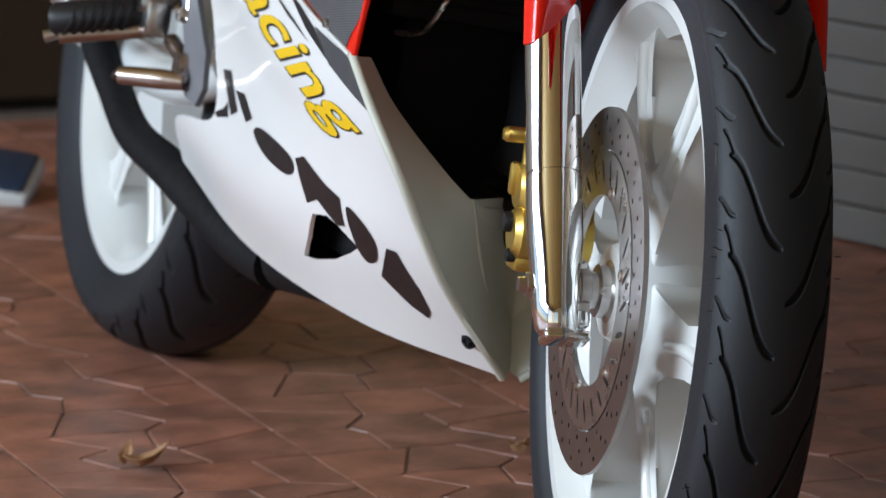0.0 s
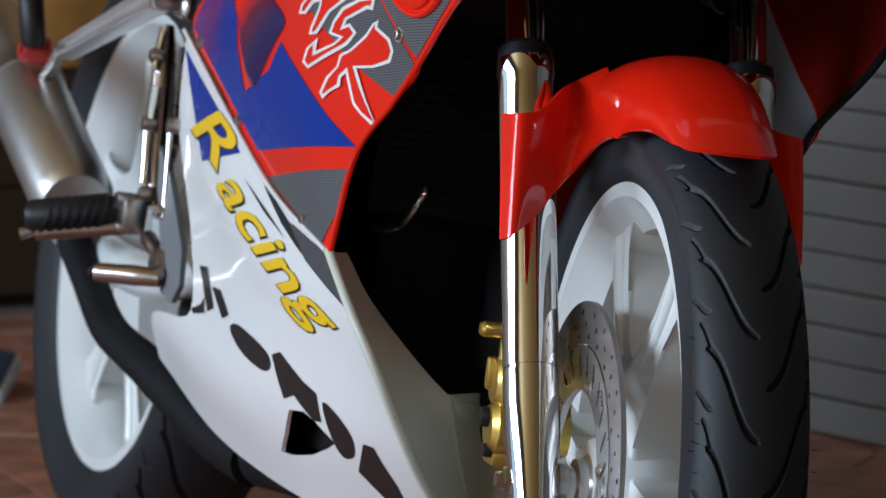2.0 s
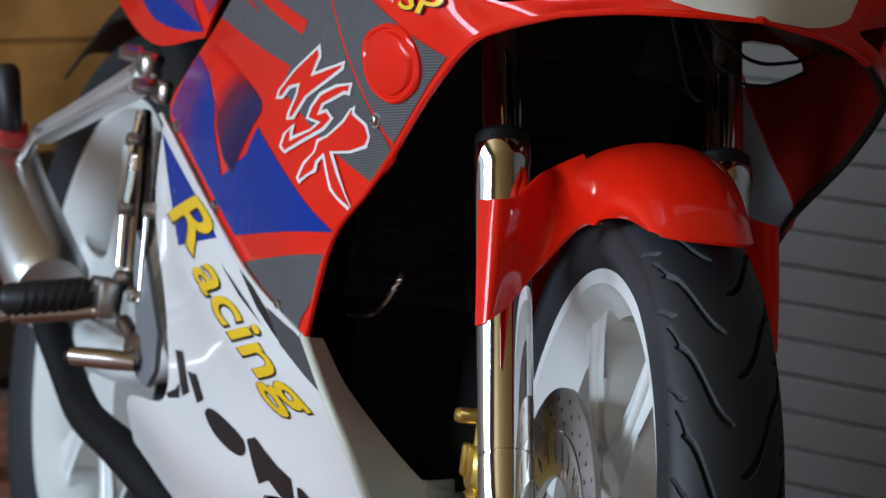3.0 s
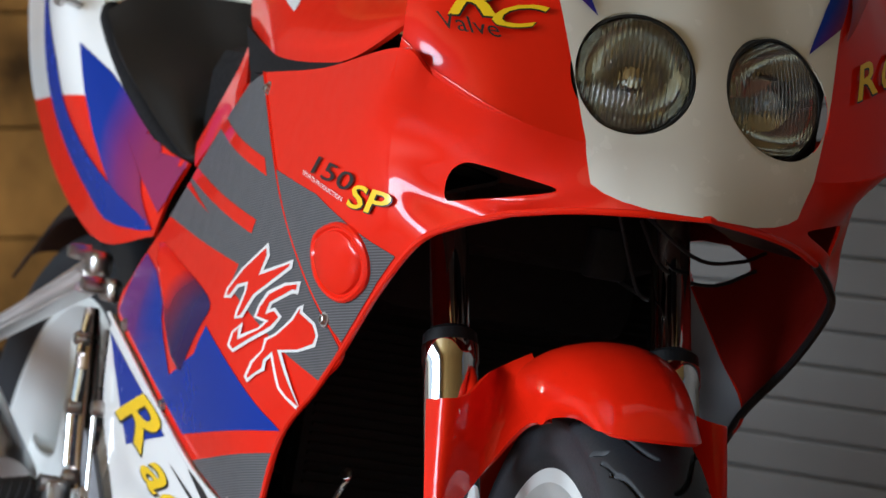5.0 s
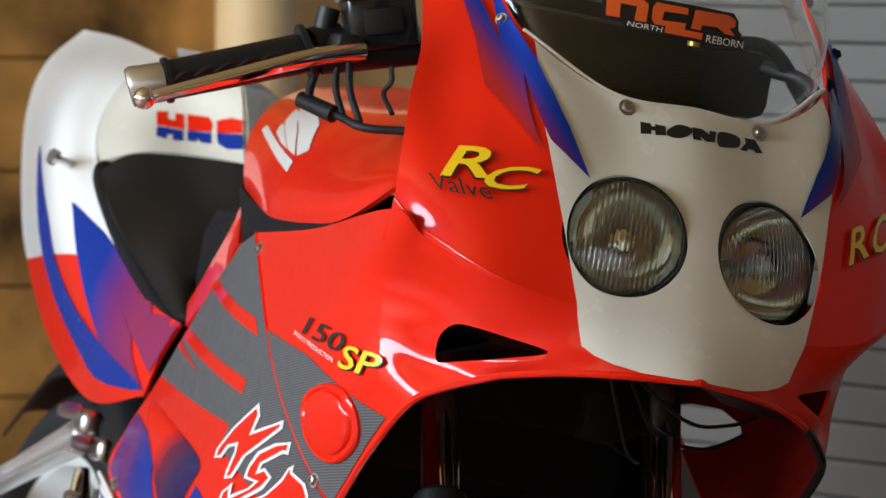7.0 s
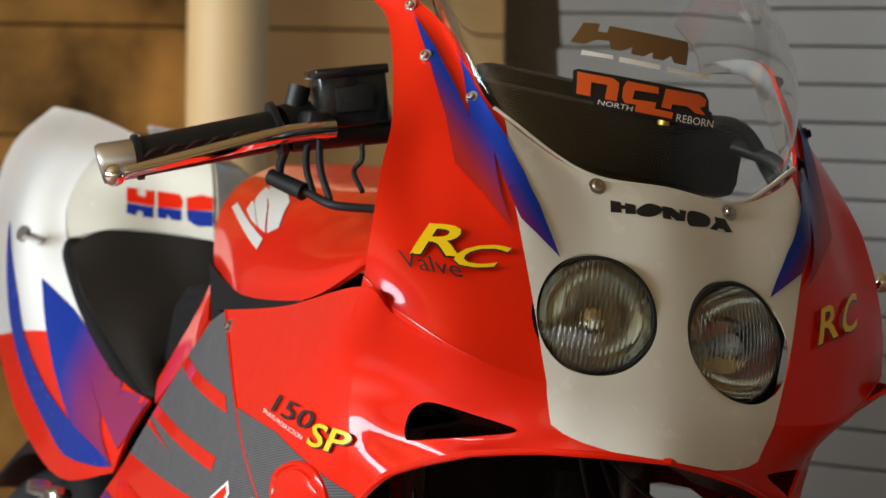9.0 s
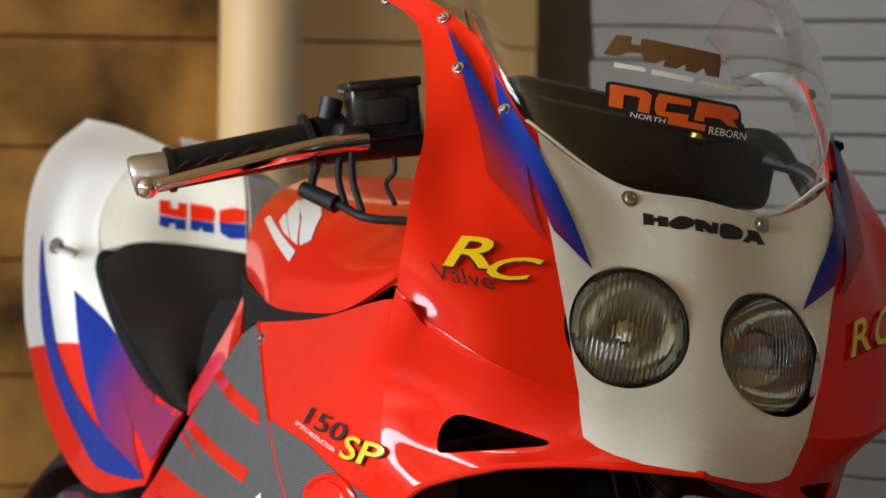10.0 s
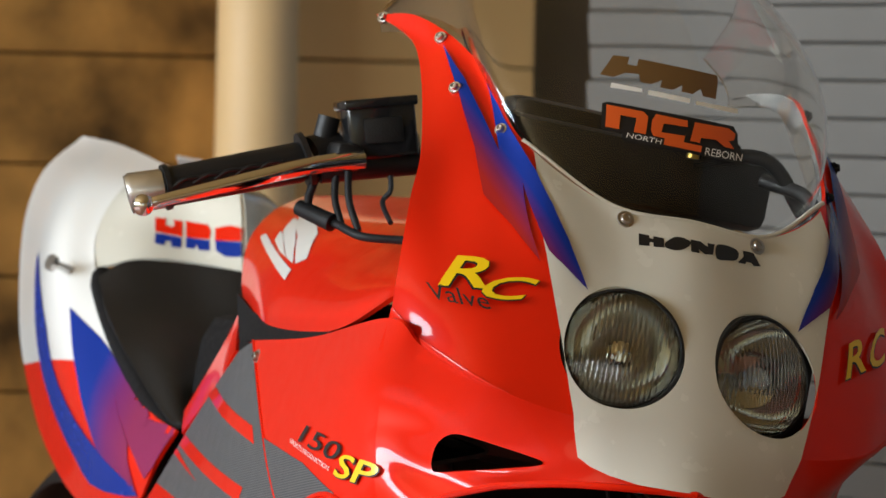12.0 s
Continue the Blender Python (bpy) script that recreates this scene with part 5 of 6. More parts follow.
# rolled edges and seams of the fairing
for s, side, low, mid in ((1, side_r, low_r, mid_r), (-1, side_l, low_l, mid_l)):
    f = lambda pts, dy=0.0, dx=0.0: [(x + dx, (y + dy) * s, z) for x, y, z in pts]
    arch = [r[0] for r in (SIDE if s > 0 else SIDE_LEFT)][::-1] + [r[-1] for r in (MID if s > 0 else MID_LEFT)][5:]
    part("edge_roll", tube(f(arch[:4], 0.0005), 0.0028, 8, 40), RED, side)
    part("edge_roll", tube(f(arch[3:], 0.001), 0.0028 if s > 0 else 0.0036, 8, 70), RED if s > 0 else PLASTIC, side)
    part("seam_piping", tube(f(SIDE[0] if s > 0 else SIDE_LEFT[0], -0.0004), 0.0010, 8, 40), RED, mid)
    part("seam_piping", tube(f(LOW[0], -0.0025), 0.0022, 8, 60), WHITE, low)
    part("front_roll", tube(f([r[-1] for r in LOW], 0.0005), 0.0042, 10, 70), INNER, low, "rolled front edge")
decal("carbon_decal", CARBON_WEAVE, MID_T, "xz", [(0.742, 0.763), (0.826, 0.773), (0.934, 0.709), (1.012, 0.661), (1.095, 0.614), (1.151, 0.574), (1.105, 0.544), (1.030, 0.558), (0.920, 0.587), (0.876, 0.597), (0.895, 0.617), (0.559, 0.638), (0.620, 0.685), (0.691, 0.738)], 1)
decal("red_stripe", RED, MID_T, "xz", [(0.672, 0.722), (0.690, 0.731), (0.913, 0.706), (0.933, 0.692)], 2)
decal("red_stripe", RED, MID_T, "xz", [(0.612, 0.675), (0.622, 0.685), (0.928, 0.656), (0.921, 0.644)], 2)
decal("red_stripe", RED, MID_T, "xz", [(0.598, 0.667), (0.605, 0.672), (0.754, 0.650)], 2)
decal("blue_decal", BLUE_FADE, MID_T, "xz", [(0.504, 0.601), (0.475, 0.584), (0.432, 0.544), (0.576, 0.504), (0.733, 0.462), (1.022, 0.496), (0.819, 0.560), (0.782, 0.534), (0.672, 0.506), (0.631, 0.565), (0.569, 0.589)], 1)
decal("grey_decal", CARBON_WEAVE, MID_T, "xz", [(0.773, 0.444), (1.011, 0.477), (1.004, 0.449), (0.999, 0.438), (0.977, 0.410), (0.889, 0.425)], 1)
decal("blue_decal", BLUE, LOW_T, "xz", [(0.411, 0.522), (0.461, 0.509), (0.579, 0.481), (0.680, 0.454), (0.552, 0.433), (0.501, 0.462), (0.451, 0.493)], 1)
decal("grey_flame", GREY, LOW_T, "xz", [(0.874, 0.417), (0.928, 0.411), (0.984, 0.406), (1.017, 0.394), (1.053, 0.368), (0.995, 0.379), (0.928, 0.393)], 1)
decal("black_flame", BLACK, LOW_T, "xz", [(0.773, 0.437), (0.817, 0.429), (0.875, 0.415), (0.922, 0.395), (0.850, 0.412)], 1)
decal("black_flame", BLACK, LOW_T, "xz", [(0.712, 0.435), (0.761, 0.425), (0.813, 0.414), (0.865, 0.402), (0.789, 0.416)], 1)
decal("carbon_decal", CARBON_WEAVE, SIDE_T, "xz", [(0.9561, 0.6990), (1.0872, 0.6870), (1.1664, 0.6710), (1.1967, 0.6639), (1.2374, 0.6530), (1.2099, 0.6310), (1.1560, 0.5790), (1.1420, 0.5860), (1.0990, 0.6140), (1.0170, 0.6610)], 1)
decal("blue_flame", FLAME_A, NOSE_T, "dz", [(0.7588, 1.0262), (0.8005, 1.0001), (0.8333, 0.9735), (0.8640, 0.9470), (0.8428, 0.9727), (0.8194, 1.0006), (0.8284, 0.9943), (0.8519, 0.9746), (0.8730, 0.9590), (0.9020, 0.9364), (0.9257, 0.9133), (0.9445, 0.8905), (0.9695, 0.8547), (0.9491, 0.8704), (0.9379, 0.8783), (0.9208, 0.8992), (0.8969, 0.9255), (0.9178, 0.8943), (0.9354, 0.8693), (0.9048, 0.8924), (0.8740, 0.9113), (0.8453, 0.9467), (0.8018, 0.9905)], 1)
decal("blue_flame", BLUE, TAIL_T, "xz", [(-0.022, 0.828), (0.018, 0.778), (0.072, 0.725), (0.165, 0.675), (0.276, 0.638), (0.351, 0.619), (0.490, 0.621), (0.442, 0.637), (0.368, 0.653), (0.259, 0.679), (0.164, 0.717), (0.099, 0.763)], 2, True)
decal("purple_flame", PURPLE_FADE, TAIL_T, "xz", [(0.166, 0.777), (0.227, 0.733), (0.286, 0.696), (0.368, 0.653), (0.442, 0.638), (0.486, 0.622), (0.454, 0.665), (0.351, 0.707), (0.478, 0.656), (0.509, 0.638), (0.527, 0.650), (0.550, 0.686), (0.434, 0.703), (0.361, 0.719), (0.256, 0.753)], 2)
decal("wordmark", BLACK, LOW_T, "xz", [(0.580, 0.344), (0.607, 0.346), (0.644, 0.315), (0.624, 0.309)], 1)
decal("wordmark", BLACK, LOW_T, "xz", [(0.632, 0.332), (0.663, 0.333), (0.696, 0.316), (0.676, 0.310)], 1)
decal("wordmark", BLACK, LOW_T, "xz", [(0.569, 0.304), (0.599, 0.312), (0.608, 0.319), (0.614, 0.306), (0.578, 0.301)], 1)
decal("wordmark", BLACK, LOW_T, "xz", [(0.704, 0.306), (0.725, 0.312), (0.775, 0.308), (0.816, 0.301), (0.825, 0.292), (0.811, 0.285), (0.777, 0.286), (0.731, 0.294)], 1, True)
decal("wordmark", BLACK, LOW_T, "xz", [(0.830, 0.302), (0.852, 0.307), (0.903, 0.292), (0.934, 0.286), (0.930, 0.263), (0.914, 0.261), (0.879, 0.276), (0.853, 0.269)], 1)
decal("wordmark", BLACK, LOW_T, "xz", [(0.945, 0.281), (0.970, 0.274), (0.981, 0.260), (0.967, 0.244), (0.948, 0.238), (0.940, 0.242), (0.940, 0.256)], 1, True)
decal("wordmark", BLACK, LOW_T, "xz", [(0.998, 0.258), (1.013, 0.258), (1.010, 0.229), (0.999, 0.211), (0.987, 0.204), (0.974, 0.211), (0.965, 0.221), (0.957, 0.230)], 1)
decal("wing_decal", WHITE, TANK_T, "xz", [(0.5994, 0.8921), (0.6986, 0.8856), (0.7536, 0.8746), (0.8043, 0.8501), (0.7880, 0.8442), (0.7106, 0.8691)], 1)
decal("wing_decal", WHITE, TANK_T, "xz", [(0.6043, 0.8882), (0.6397, 0.8847), (0.7152, 0.8663), (0.7798, 0.8445), (0.7464, 0.8487), (0.6316, 0.8750)], 1)
decal("wing_decal", WHITE, TANK_T, "xz", [(0.6256, 0.8738), (0.6491, 0.8706), (0.7394, 0.8496), (0.7002, 0.8544), (0.6403, 0.8648)], 1)
decal("wordmark", WHITE, TANK_T, "xz", [(0.5693, 0.8665), (0.5747, 0.8711), (0.7917, 0.8389), (0.8004, 0.8290)], 1)
decal("logo_block", RED, HUMP_T, "yz", [(-0.067, 0.878), (-0.058, 0.879), (-0.059, 0.872), (-0.052, 0.872), (-0.051, 0.879), (-0.044, 0.879), (-0.046, 0.864), (-0.069, 0.864)], 1)
decal("logo_block", RED, HUMP_T, "yz", [(-0.041, 0.880), (-0.025, 0.880), (-0.023, 0.874), (-0.025, 0.866), (-0.043, 0.864)], 1)
decal("logo_block", RED, HUMP_T, "yz", [(-0.020, 0.878), (-0.010, 0.883), (0.001, 0.882), (0.000, 0.870), (-0.021, 0.866)], 1)
decal("logo_block", BLUE, HUMP_T, "yz", [(-0.069, 0.863), (-0.047, 0.863), (-0.049, 0.853), (-0.058, 0.852), (-0.057, 0.857), (-0.062, 0.857), (-0.064, 0.852), (-0.072, 0.853)], 1)
decal("logo_block", BLUE, HUMP_T, "yz", [(-0.043, 0.864), (-0.025, 0.865), (-0.026, 0.855), (-0.034, 0.854), (-0.036, 0.859), (-0.038, 0.854), (-0.045, 0.854)], 1)
decal("logo_block", BLUE, HUMP_T, "yz", [(-0.021, 0.866), (-0.001, 0.869), (-0.001, 0.855), (-0.014, 0.852), (-0.021, 0.856)], 1)
decal("sticker", BLACK, SCREEN_T, "yz", [(-0.071, 0.998), (-0.067, 1.000), (0.034, 1.001), (0.038, 0.996), (0.038, 0.986), (0.042, 0.982), (0.042, 0.973), (-0.056, 0.973), (-0.056, 0.978), (-0.072, 0.978)], 1)
decal("orange_block", ORANGE, SCREEN_T, "yz", [(-0.068, 0.997), (-0.041, 0.997), (-0.037, 0.994), (-0.039, 0.980), (-0.048, 0.980), (-0.046, 0.991), (-0.058, 0.991), (-0.059, 0.980), (-0.069, 0.980)], 4)
decal("orange_block", ORANGE, SCREEN_T, "yz", [(-0.031, 0.997), (-0.006, 0.997), (-0.006, 0.992), (-0.025, 0.991), (-0.027, 0.984), (-0.008, 0.985), (-0.009, 0.980), (-0.033, 0.980), (-0.035, 0.984), (-0.034, 0.992)], 4)
decal("orange_block", ORANGE, SCREEN_T, "yz", [(-0.000, 0.997), (0.029, 0.998), (0.035, 0.995), (0.034, 0.990), (0.029, 0.988), (0.034, 0.983), (0.025, 0.983), (0.018, 0.987), (0.005, 0.986), (0.004, 0.982), (-0.004, 0.982)], 4)
decal("brown_block", BROWN, SCREEN_T, "yz", [(-0.061, 1.037), (-0.049, 1.038), (-0.051, 1.032), (-0.044, 1.032), (-0.042, 1.038), (0.022, 1.038), (0.022, 1.032), (0.019, 1.019), (0.008, 1.019), (0.006, 1.024), (-0.001, 1.019), (-0.010, 1.019), (-0.009, 1.024), (-0.017, 1.019), (-0.027, 1.019), (-0.025, 1.025), (-0.034, 1.020), (-0.042, 1.020), (-0.043, 1.026), (-0.053, 1.025), (-0.062, 1.020), (-0.072, 1.020)], 1)
decal("name_bar", WHITE, SCREEN_T, "yz", [(-0.064, 1.015), (-0.041, 1.015), (-0.041, 1.012), (-0.065, 1.011)], 2)
decal("name_bar", WHITE, SCREEN_T, "yz", [(-0.036, 1.015), (-0.003, 1.015), (-0.004, 1.011), (-0.037, 1.011)], 2)
decal("name_bar", WHITE, SCREEN_T, "yz", [(0.002, 1.014), (0.039, 1.015), (0.038, 1.011), (0.001, 1.011)], 2)
decal("orange_block", ORANGE, SCREEN_T, "yz", [(-0.024, 0.980), (0.006, 0.980), (0.005, 0.975), (-0.025, 0.975)], 4)
decal("wordmark", BLACK, NOSE_T, "yz", [(-0.0445, 0.9041), (-0.0365, 0.9041), (-0.0365, 0.9021), (-0.0335, 0.9021), (-0.0335, 0.9041), (-0.0256, 0.9040), (-0.0256, 0.8970), (-0.0335, 0.8961), (-0.0335, 0.8991), (-0.0364, 0.8991), (-0.0364, 0.8961), (-0.0444, 0.8951)], 3)
decal("wordmark", BLACK, NOSE_T, "yz", [(-0.0246, 0.9010), (-0.0158, 0.9070), (-0.0060, 0.9060), (-0.0060, 0.9020), (-0.0148, 0.8970), (-0.0236, 0.8970)], 3, True)
decal("wordmark", BLACK, NOSE_T, "yz", [(-0.0050, 0.9070), (0.0030, 0.9070), (0.0091, 0.9040), (0.0091, 0.9070), (0.0152, 0.9070), (0.0132, 0.8990), (0.0060, 0.8980), (0.0010, 0.9010), (0.0020, 0.8980), (-0.0050, 0.8980)], 3)
decal("wordmark", BLACK, NOSE_T, "yz", [(0.0172, 0.9070), (0.0295, 0.9080), (0.0366, 0.9051), (0.0347, 0.8991), (0.0255, 0.8970), (0.0162, 0.8970)], 3, True)
decal("wordmark", BLACK, NOSE_T, "yz", [(0.0406, 0.9071), (0.0505, 0.9071), (0.0572, 0.8980), (0.0506, 0.8971), (0.0486, 0.8991), (0.0437, 0.8991), (0.0428, 0.8971), (0.0357, 0.8971), (0.0417, 0.9031)], 3)
decal("brand_shape", WHITE, BOTH_T, "xz", [(0.9780, 0.6410), (0.9870, 0.6310), (0.9730, 0.6180), (1.0540, 0.6330), (1.0520, 0.6260), (0.9580, 0.5960), (0.9470, 0.5890), (0.9260, 0.5760), (0.9040, 0.5730), (0.9060, 0.5790), (0.9250, 0.5970), (0.9260, 0.6020), (0.9080, 0.5990), (0.8890, 0.5890), (0.8660, 0.5870), (0.8700, 0.5950), (0.9100, 0.6150)], 3)
decal("brand_fill", RED, BOTH_T, "xz", [(0.9740, 0.6360), (0.9780, 0.6310), (0.9620, 0.6130), (1.0450, 0.6290), (1.0440, 0.6270), (0.9520, 0.5970), (0.9400, 0.5900), (0.9210, 0.5780), (0.9130, 0.5760), (0.9140, 0.5790), (0.9320, 0.5970), (0.9350, 0.6060), (0.9020, 0.6010), (0.8830, 0.5910), (0.8750, 0.5900), (0.8780, 0.5950), (0.9160, 0.6140)], 4)
decal("brand_shape", WHITE, BOTH_T, "xz", [(1.0780, 0.6180), (1.0700, 0.6070), (1.0560, 0.6070), (1.0030, 0.5940), (0.9970, 0.5890), (1.0100, 0.5920), (1.0260, 0.5860), (1.0030, 0.5740), (0.9510, 0.5590), (0.9090, 0.5460), (0.8920, 0.5500), (0.9000, 0.5620), (0.9290, 0.5730), (0.9260, 0.5650), (0.9250, 0.5620), (0.9680, 0.5720), (0.9830, 0.5780), (0.9560, 0.5790), (0.9670, 0.5900), (0.9900, 0.6030), (1.0340, 0.6130)], 3)
decal("brand_fill", RED, BOTH_T, "xz", [(1.0690, 0.6150), (1.0650, 0.6100), (1.0560, 0.6100), (0.9970, 0.5950), (0.9850, 0.5840), (1.0080, 0.5890), (1.0180, 0.5850), (0.9980, 0.5760), (0.9470, 0.5610), (0.9090, 0.5490), (0.9000, 0.5520), (0.9070, 0.5620), (0.9220, 0.5680), (0.9180, 0.5650), (0.9180, 0.5570), (0.9720, 0.5710), (0.9950, 0.5800), (0.9650, 0.5810), (0.9730, 0.5890), (0.9960, 0.6010), (1.0370, 0.6110)], 4)
decal("brand_shape", WHITE, BOTH_T, "xz", [(1.0670, 0.5970), (1.0830, 0.6010), (1.0780, 0.5950), (1.1050, 0.5890), (1.1090, 0.5800), (1.1000, 0.5700), (1.0620, 0.5620), (1.0250, 0.5580), (1.0370, 0.5460), (1.0620, 0.5210), (1.0559, 0.5170), (1.0350, 0.5230), (1.0200, 0.5290), (1.0120, 0.5390), (1.0020, 0.5520), (0.9920, 0.5470), (0.9910, 0.5400), (0.9710, 0.5340), (0.9530, 0.5260), (0.9440, 0.5300), (0.9570, 0.5440), (0.9800, 0.5550), (0.9850, 0.5650), (1.0080, 0.5710), (1.0480, 0.5870)], 3)
decal("brand_fill", RED, BOTH_T, "xz", [(1.0710, 0.5960), (1.0730, 0.5970), (1.0710, 0.5930), (1.0980, 0.5870), (1.1030, 0.5790), (1.0950, 0.5720), (1.0610, 0.5640), (1.0160, 0.5590), (1.0320, 0.5440), (1.0615, 0.5200), (1.0610, 0.5200), (1.0390, 0.5250), (1.0250, 0.5310), (1.0180, 0.5400), (1.0050, 0.5570), (0.9860, 0.5480), (0.9840, 0.5410), (0.9670, 0.5350), (0.9540, 0.5300), (0.9520, 0.5310), (0.9630, 0.5430), (0.9850, 0.5550), (0.9910, 0.5640), (1.0120, 0.5700), (1.0530, 0.5860)], 4)
decal("blue_flame", FLAME_B, NOSE_T, "ez", [(0.7588, 1.0262), (0.8005, 1.0001), (0.8333, 0.9735), (0.8640, 0.9470), (0.8428, 0.9727), (0.8194, 1.0006), (0.8284, 0.9943), (0.8519, 0.9746), (0.8730, 0.9590), (0.9020, 0.9364), (0.9257, 0.9133), (0.9445, 0.8905), (0.9695, 0.8547), (0.9491, 0.8704), (0.9379, 0.8783), (0.9208, 0.8992), (0.8969, 0.9255), (0.9178, 0.8943), (0.9354, 0.8693), (0.9048, 0.8924), (0.8740, 0.9113), (0.8453, 0.9467), (0.8018, 0.9905)], 1)
lettering("racing_decal", "R", YELLOW, LOW_T, "xz", (0.4729, 0.4592), (0.6254, 0.4311), (0.5698, 0.4853), BLACK)
lettering("racing_decal", "acing", YELLOW, LOW_T, "xz", (0.6188, 0.4209), (0.9590, 0.3394), (0.7085, 0.4388), BLACK)
lettering("number_decal", "150", BLACK, SIDE_T, "dz", (0.6813, 0.7042), (0.7689, 0.6936), (0.6937, 0.7186))
lettering("caption_decal", "SPORTS PRODUCTION", WHITE, SIDE_T, "dz", (0.6770, 0.7002), (0.7618, 0.6855), (0.6776, 0.7039))
lettering("sport_decal", "SP", YELLOW, SIDE_T, "dz", (0.7685, 0.6835), (0.8252, 0.6808), (0.7777, 0.7018), BLACK)
lettering("valve_decal", "R", YELLOW, NOSE_T, "dz", (0.8731, 0.8371), (0.9112, 0.8416), (0.8758, 0.8622), BLACK)
lettering("valve_decal", "C", YELLOW, NOSE_T, "dz", (0.9032, 0.8332), (0.9345, 0.8372), (0.9103, 0.8524), BLACK)
lettering("valve_decal", "Valve", BLACK, NOSE_T, "dz", (0.8760, 0.8266), (0.9200, 0.8263), (0.8668, 0.8386))
lettering("sticker_word", "NORTH", WHITE, SCREEN_T, "yz", (-0.054, 0.975), (-0.027, 0.975), (-0.053, 0.979))
lettering("sticker_word", "REBORN", WHITE, SCREEN_T, "yz", (0.008, 0.974), (0.041, 0.975), (0.009, 0.980))
lettering("valve_decal", "R", YELLOW, NOSE_T, "ez", (0.9466, 0.8252), (0.9195, 0.8368), (0.9309, 0.8534), BLACK)
lettering("valve_decal", "C", YELLOW, NOSE_T, "ez", (0.9197, 0.8363), (0.8933, 0.8454), (0.8964, 0.8651), BLACK)


# ---- floor tiles, dry leaves, a box by the wall ----
def clip(poly, px, py, nx, ny):
    """The part of a polygon on the inner side of a line."""
    out = []
    for i, a in enumerate(poly):
        b = poly[(i + 1) % len(poly)]
        da, db = (a[0] - px) * nx + (a[1] - py) * ny, (b[0] - px) * nx + (b[1] - py) * ny
        if da <= 0:
            out.append(a)
        if da * db < 0:
            t = da / (da - db)
            out.append((a[0] + t * (b[0] - a[0]), a[1] + t * (b[1] - a[1])))
    return out


PITCH = 0.255


def tile_data(seed):
    """One moulded tile: flat stones of uneven outline with sunk joints between them."""
    rng = random.Random(seed)
    h = PITCH / 2 - 0.0012
    seeds = [(-h + 2 * h * (i + 0.5 + rng.uniform(-0.42, 0.42)) / 3, -h + 2 * h * (j + 0.5 + rng.uniform(-0.42, 0.42)) / 3) for i in range(3) for j in range(3)]
    V, F = [], []

    def add(poly, z0, z1, inset):
        cx, cy = sum(p[0] for p in poly) / len(poly), sum(p[1] for p in poly) / len(poly)
        n, base = len(poly), len(V)
        for x, y in poly:
            V.append((x, y, z0))
        for x, y in poly:
            d = math.hypot(x - cx, y - cy)
            k = max(0.2, 1 - inset / d)
            V.append((cx + (x - cx) * k, cy + (y - cy) * k, z1))
        for i in range(n):
            F.append((base + i, base + (i + 1) % n, base + n + (i + 1) % n, base + n + i))
        F.append(tuple(base + n + i for i in range(n)))
    square = [(-h, -h), (h, -h), (h, h), (-h, h)]
    add(square, -0.006, -0.0028, 0.001)
    for i, (sx, sy) in enumerate(seeds):
        poly = square
        for j, (tx, ty) in enumerate(seeds):
            if i != j:
                dx, dy = tx - sx, ty - sy
                d = math.hypot(dx, dy)
                poly = clip(poly, (sx + tx) / 2 - dx / d * 0.0012, (sy + ty) / 2 - dy / d * 0.0012, dx / d, dy / d)
        if len(poly) > 2:
            add(poly, -0.0028, 0.0 - rng.uniform(0, 0.0006), 0.0009)
    return V, F


def tile_material():
    m = material("terracotta_tile", (0.29, 0.125, 0.082), 0.42, vary=0.85, scale=16.0, bump=0.35, bump_scale=90)
    nt = m.node_tree
    b = nt.nodes["Principled BSDF"]
    base = b.inputs["Base Color"].links[0].from_socket
    geo, mix, ramp, noise_n, tc = nt.nodes.new("ShaderNodeNewGeometry"), nt.nodes.new("ShaderNodeMixRGB"), nt.nodes.new("ShaderNodeValToRGB"), nt.nodes.new("ShaderNodeTexNoise"), nt.nodes.new("ShaderNodeTexCoord")
    ramp.color_ramp.elements[0].color, ramp.color_ramp.elements[1].color = (0.20, 0.11, 0.08, 1), (0.42, 0.172, 0.10, 1)
    mix.inputs[0].default_value = 0.5
    nt.links.new(geo.outputs["Random Per Island"], ramp.inputs[0])
    nt.links.new(base, mix.inputs[1])
    nt.links.new(ramp.outputs[0], mix.inputs[2])
    # pale dust rubbed into the joints' height
    sep, low, dust = nt.nodes.new("ShaderNodeSeparateXYZ"), nt.nodes.new("ShaderNodeMapRange"), nt.nodes.new("ShaderNodeMixRGB")
    nt.links.new(tc.outputs["Object"], sep.inputs[0])
    nt.links.new(sep.outputs["Z"], low.inputs[0])
    low.inputs[1].default_value, low.inputs[2].default_value, low.inputs[3].default_value, low.inputs[4].default_value = -0.0022, -0.0008, 0.75, 0.0
    dust.inputs[2].default_value = (0.20, 0.165, 0.14, 1)
    nt.links.new(low.outputs[0], dust.inputs[0])
    nt.links.new(mix.outputs[0], dust.inputs[1])
    nt.links.new(dust.outputs[0], b.inputs["Base Color"])
    return m


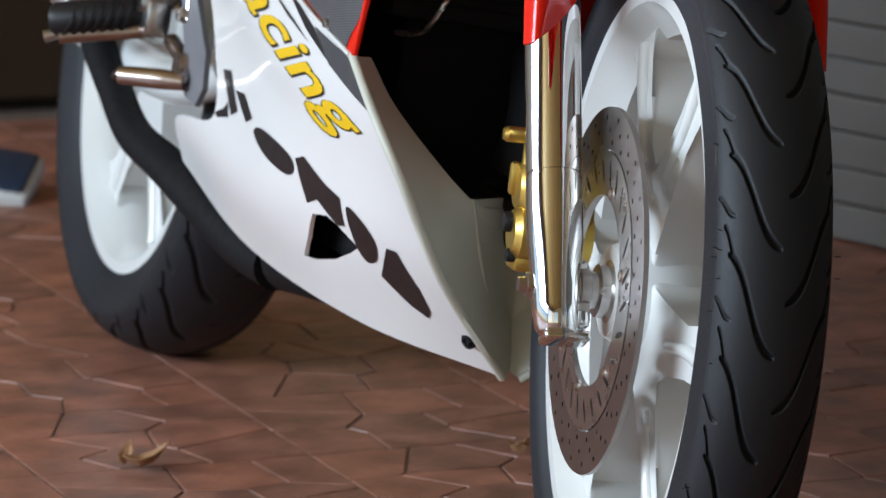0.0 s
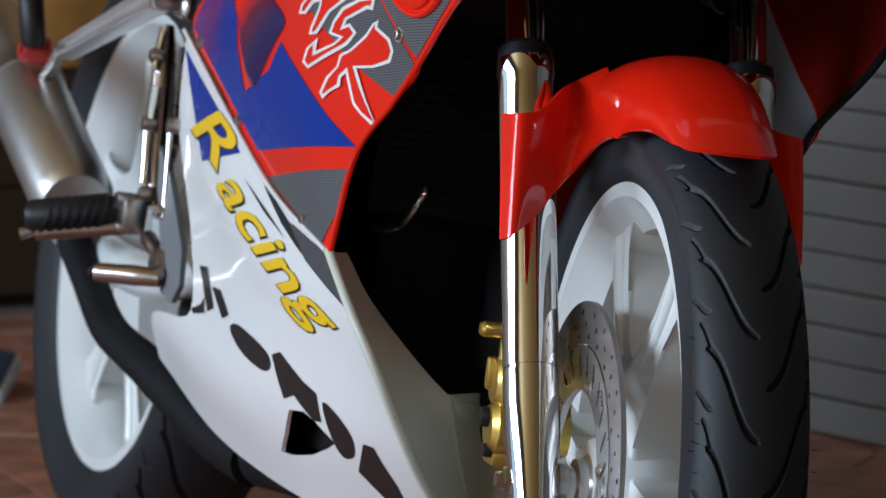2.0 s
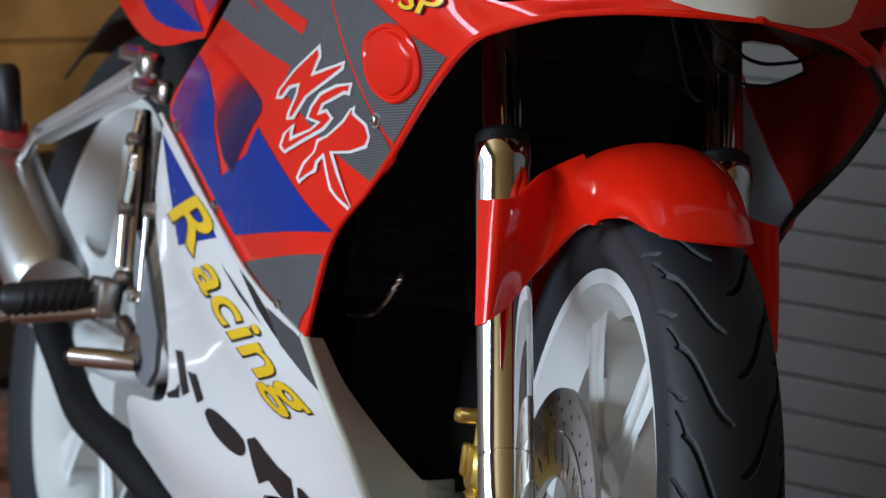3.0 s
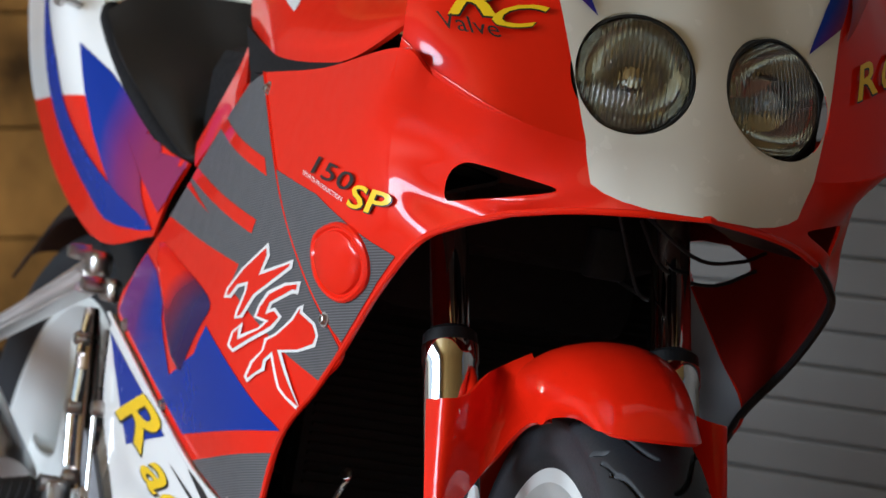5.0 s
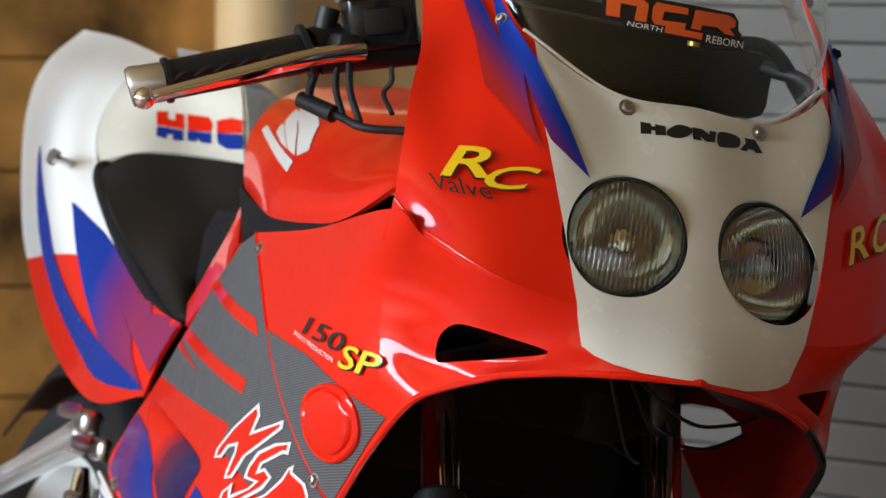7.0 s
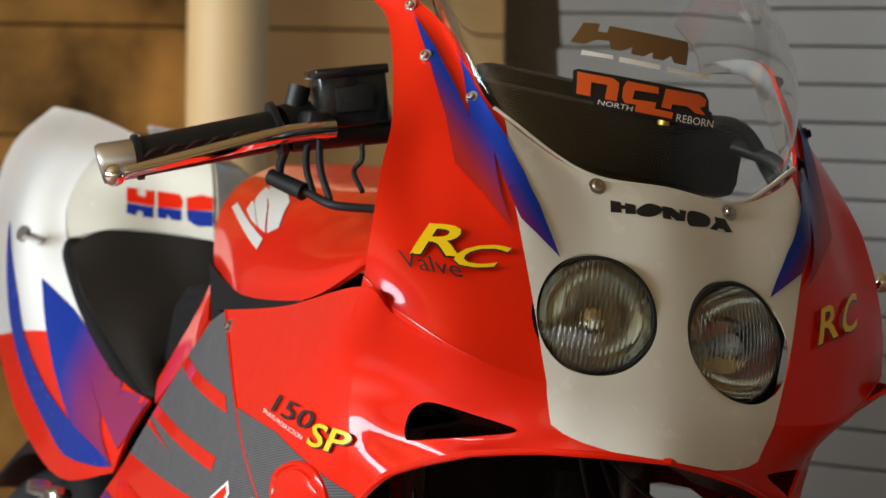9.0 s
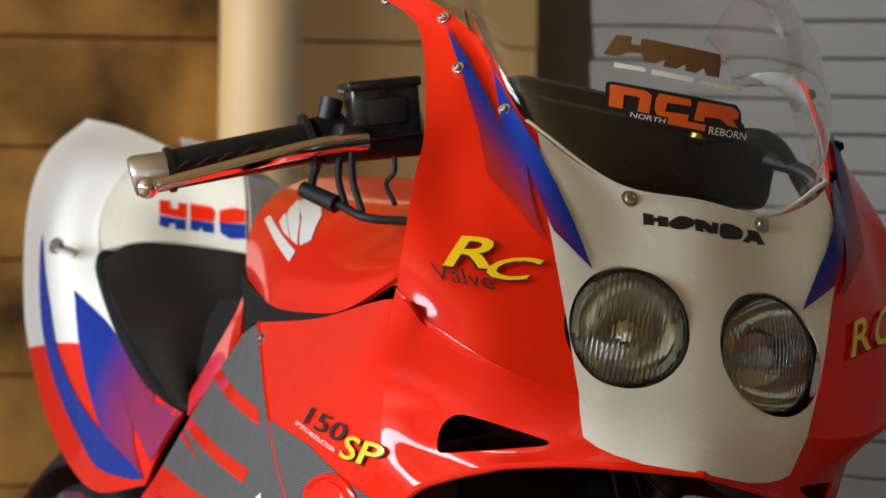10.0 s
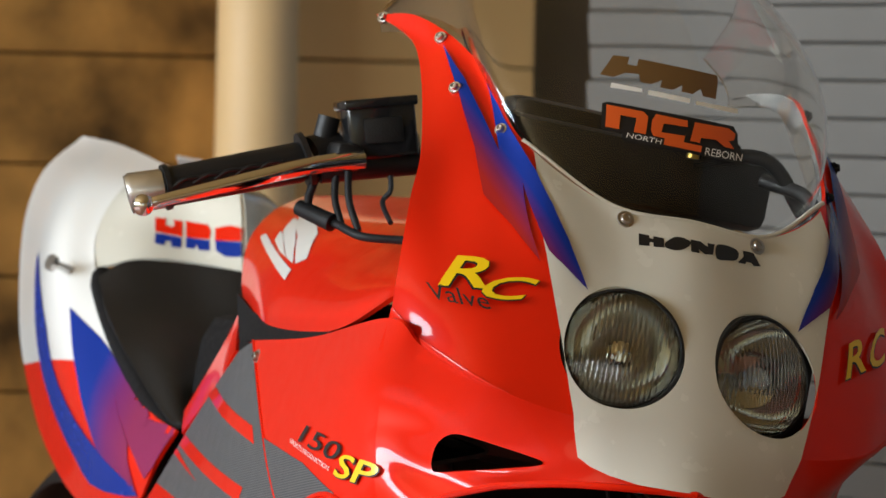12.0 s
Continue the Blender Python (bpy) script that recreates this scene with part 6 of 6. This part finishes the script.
TERRACOTTA = tile_material()
kinds = []
for k in range(5):
    V, F = tile_data(k + 3)
    me = bpy.data.meshes.new("tile")
    me.from_pydata(V, [], F)
    me.materials.append(TERRACOTTA)
    kinds.append((me, V, F))
TILT_M = pose(0, 0, 0, 0, 0, 1.5)
rng = random.Random(5)
far_v, far_f = [], []
for i in range(-15, 25):
    for j in range(-16, 12):
        x, y = 0.525 + PITCH * (i + 0.5), -0.005 + PITCH * (j + 0.5)
        if not (-1.6 < x < 6.5 and -4.0 < y < 3.1):
            continue
        me, V, F = kinds[rng.randrange(5)]
        m = TILT_M @ pose(x, y, 0, 0, 0, 90 * rng.randrange(4))
        if -1.7 < x < 1.7 and -0.9 < y < 1.3:
            o = new("tile", me)
            o.parent = floor
            o.matrix_local = m
        else:
            b = len(far_v)
            far_v += [tuple(m @ Vector(v)) for v in V]
            far_f += [tuple(b + q for q in f) for f in F]
me = bpy.data.meshes.new("tile_field")
me.from_pydata(far_v, [], far_f)
me.materials.append(TERRACOTTA)
field = new("tile_field", me)
field.parent = floor
tagged(field, kind="stuff")

LEAF = material("dry_leaf", (0.30, 0.16, 0.07), 0.7, vary=0.4, scale=60)


def leaf(length, curl, seed):
    rng = random.Random(seed)
    rows = []
    for k in range(9):
        u = k / 8
        w = length * 0.26 * math.sin(math.pi * min(1, u * 0.97 + 0.02)) ** 0.8
        z = curl * (u - 0.4) ** 2 * length * 2 + 0.004
        rows.append([(length * (u - 0.5), w * s + rng.uniform(-0.001, 0.001), z + curl * abs(s) * w * 1.1 + rng.uniform(0, 0.0015)) for s in (-1, -0.5, 0, 0.5, 1)])
    return shell(surface(rows, 12, 20), 0.0006)


for x, y, turn, n, c, s in ((0.545, -0.150, 75, 0.042, 0.7, 1), (0.53, -0.165, 140, 0.026, 1.0, 2), (0.60, 0.185, 30, 0.03, 0.9, 3)):
    o = tagged(part("dry_leaf", leaf(n, c, s), LEAF), "curled dry brown leaf on the tiled floor", "leaf", group="fallen leaves")
    o.matrix_world = pose(x, y, 0.0, 0, 0, turn)

BOXBLUE = material("navy_card", (0.015, 0.03, 0.06), 0.5, vary=0.2)
BOXWHITE = material("white_card", (0.6, 0.62, 0.6), 0.6, vary=0.08)
carton = new("carton")
tagged(carton, "small navy and white carton tilted on the floor", "box")
carton.matrix_world = pose(-0.93, 0.055, 0.028, 24, 8, 62)
part("body", block((-0.06, -0.045, -0.014), (0.06, 0.045, 0.010), 0.005), BOXWHITE, carton)
part("lid", block((-0.054, -0.040, 0.010), (0.054, 0.040, 0.017), 0.004), BOXBLUE, carton, "navy blue lid")
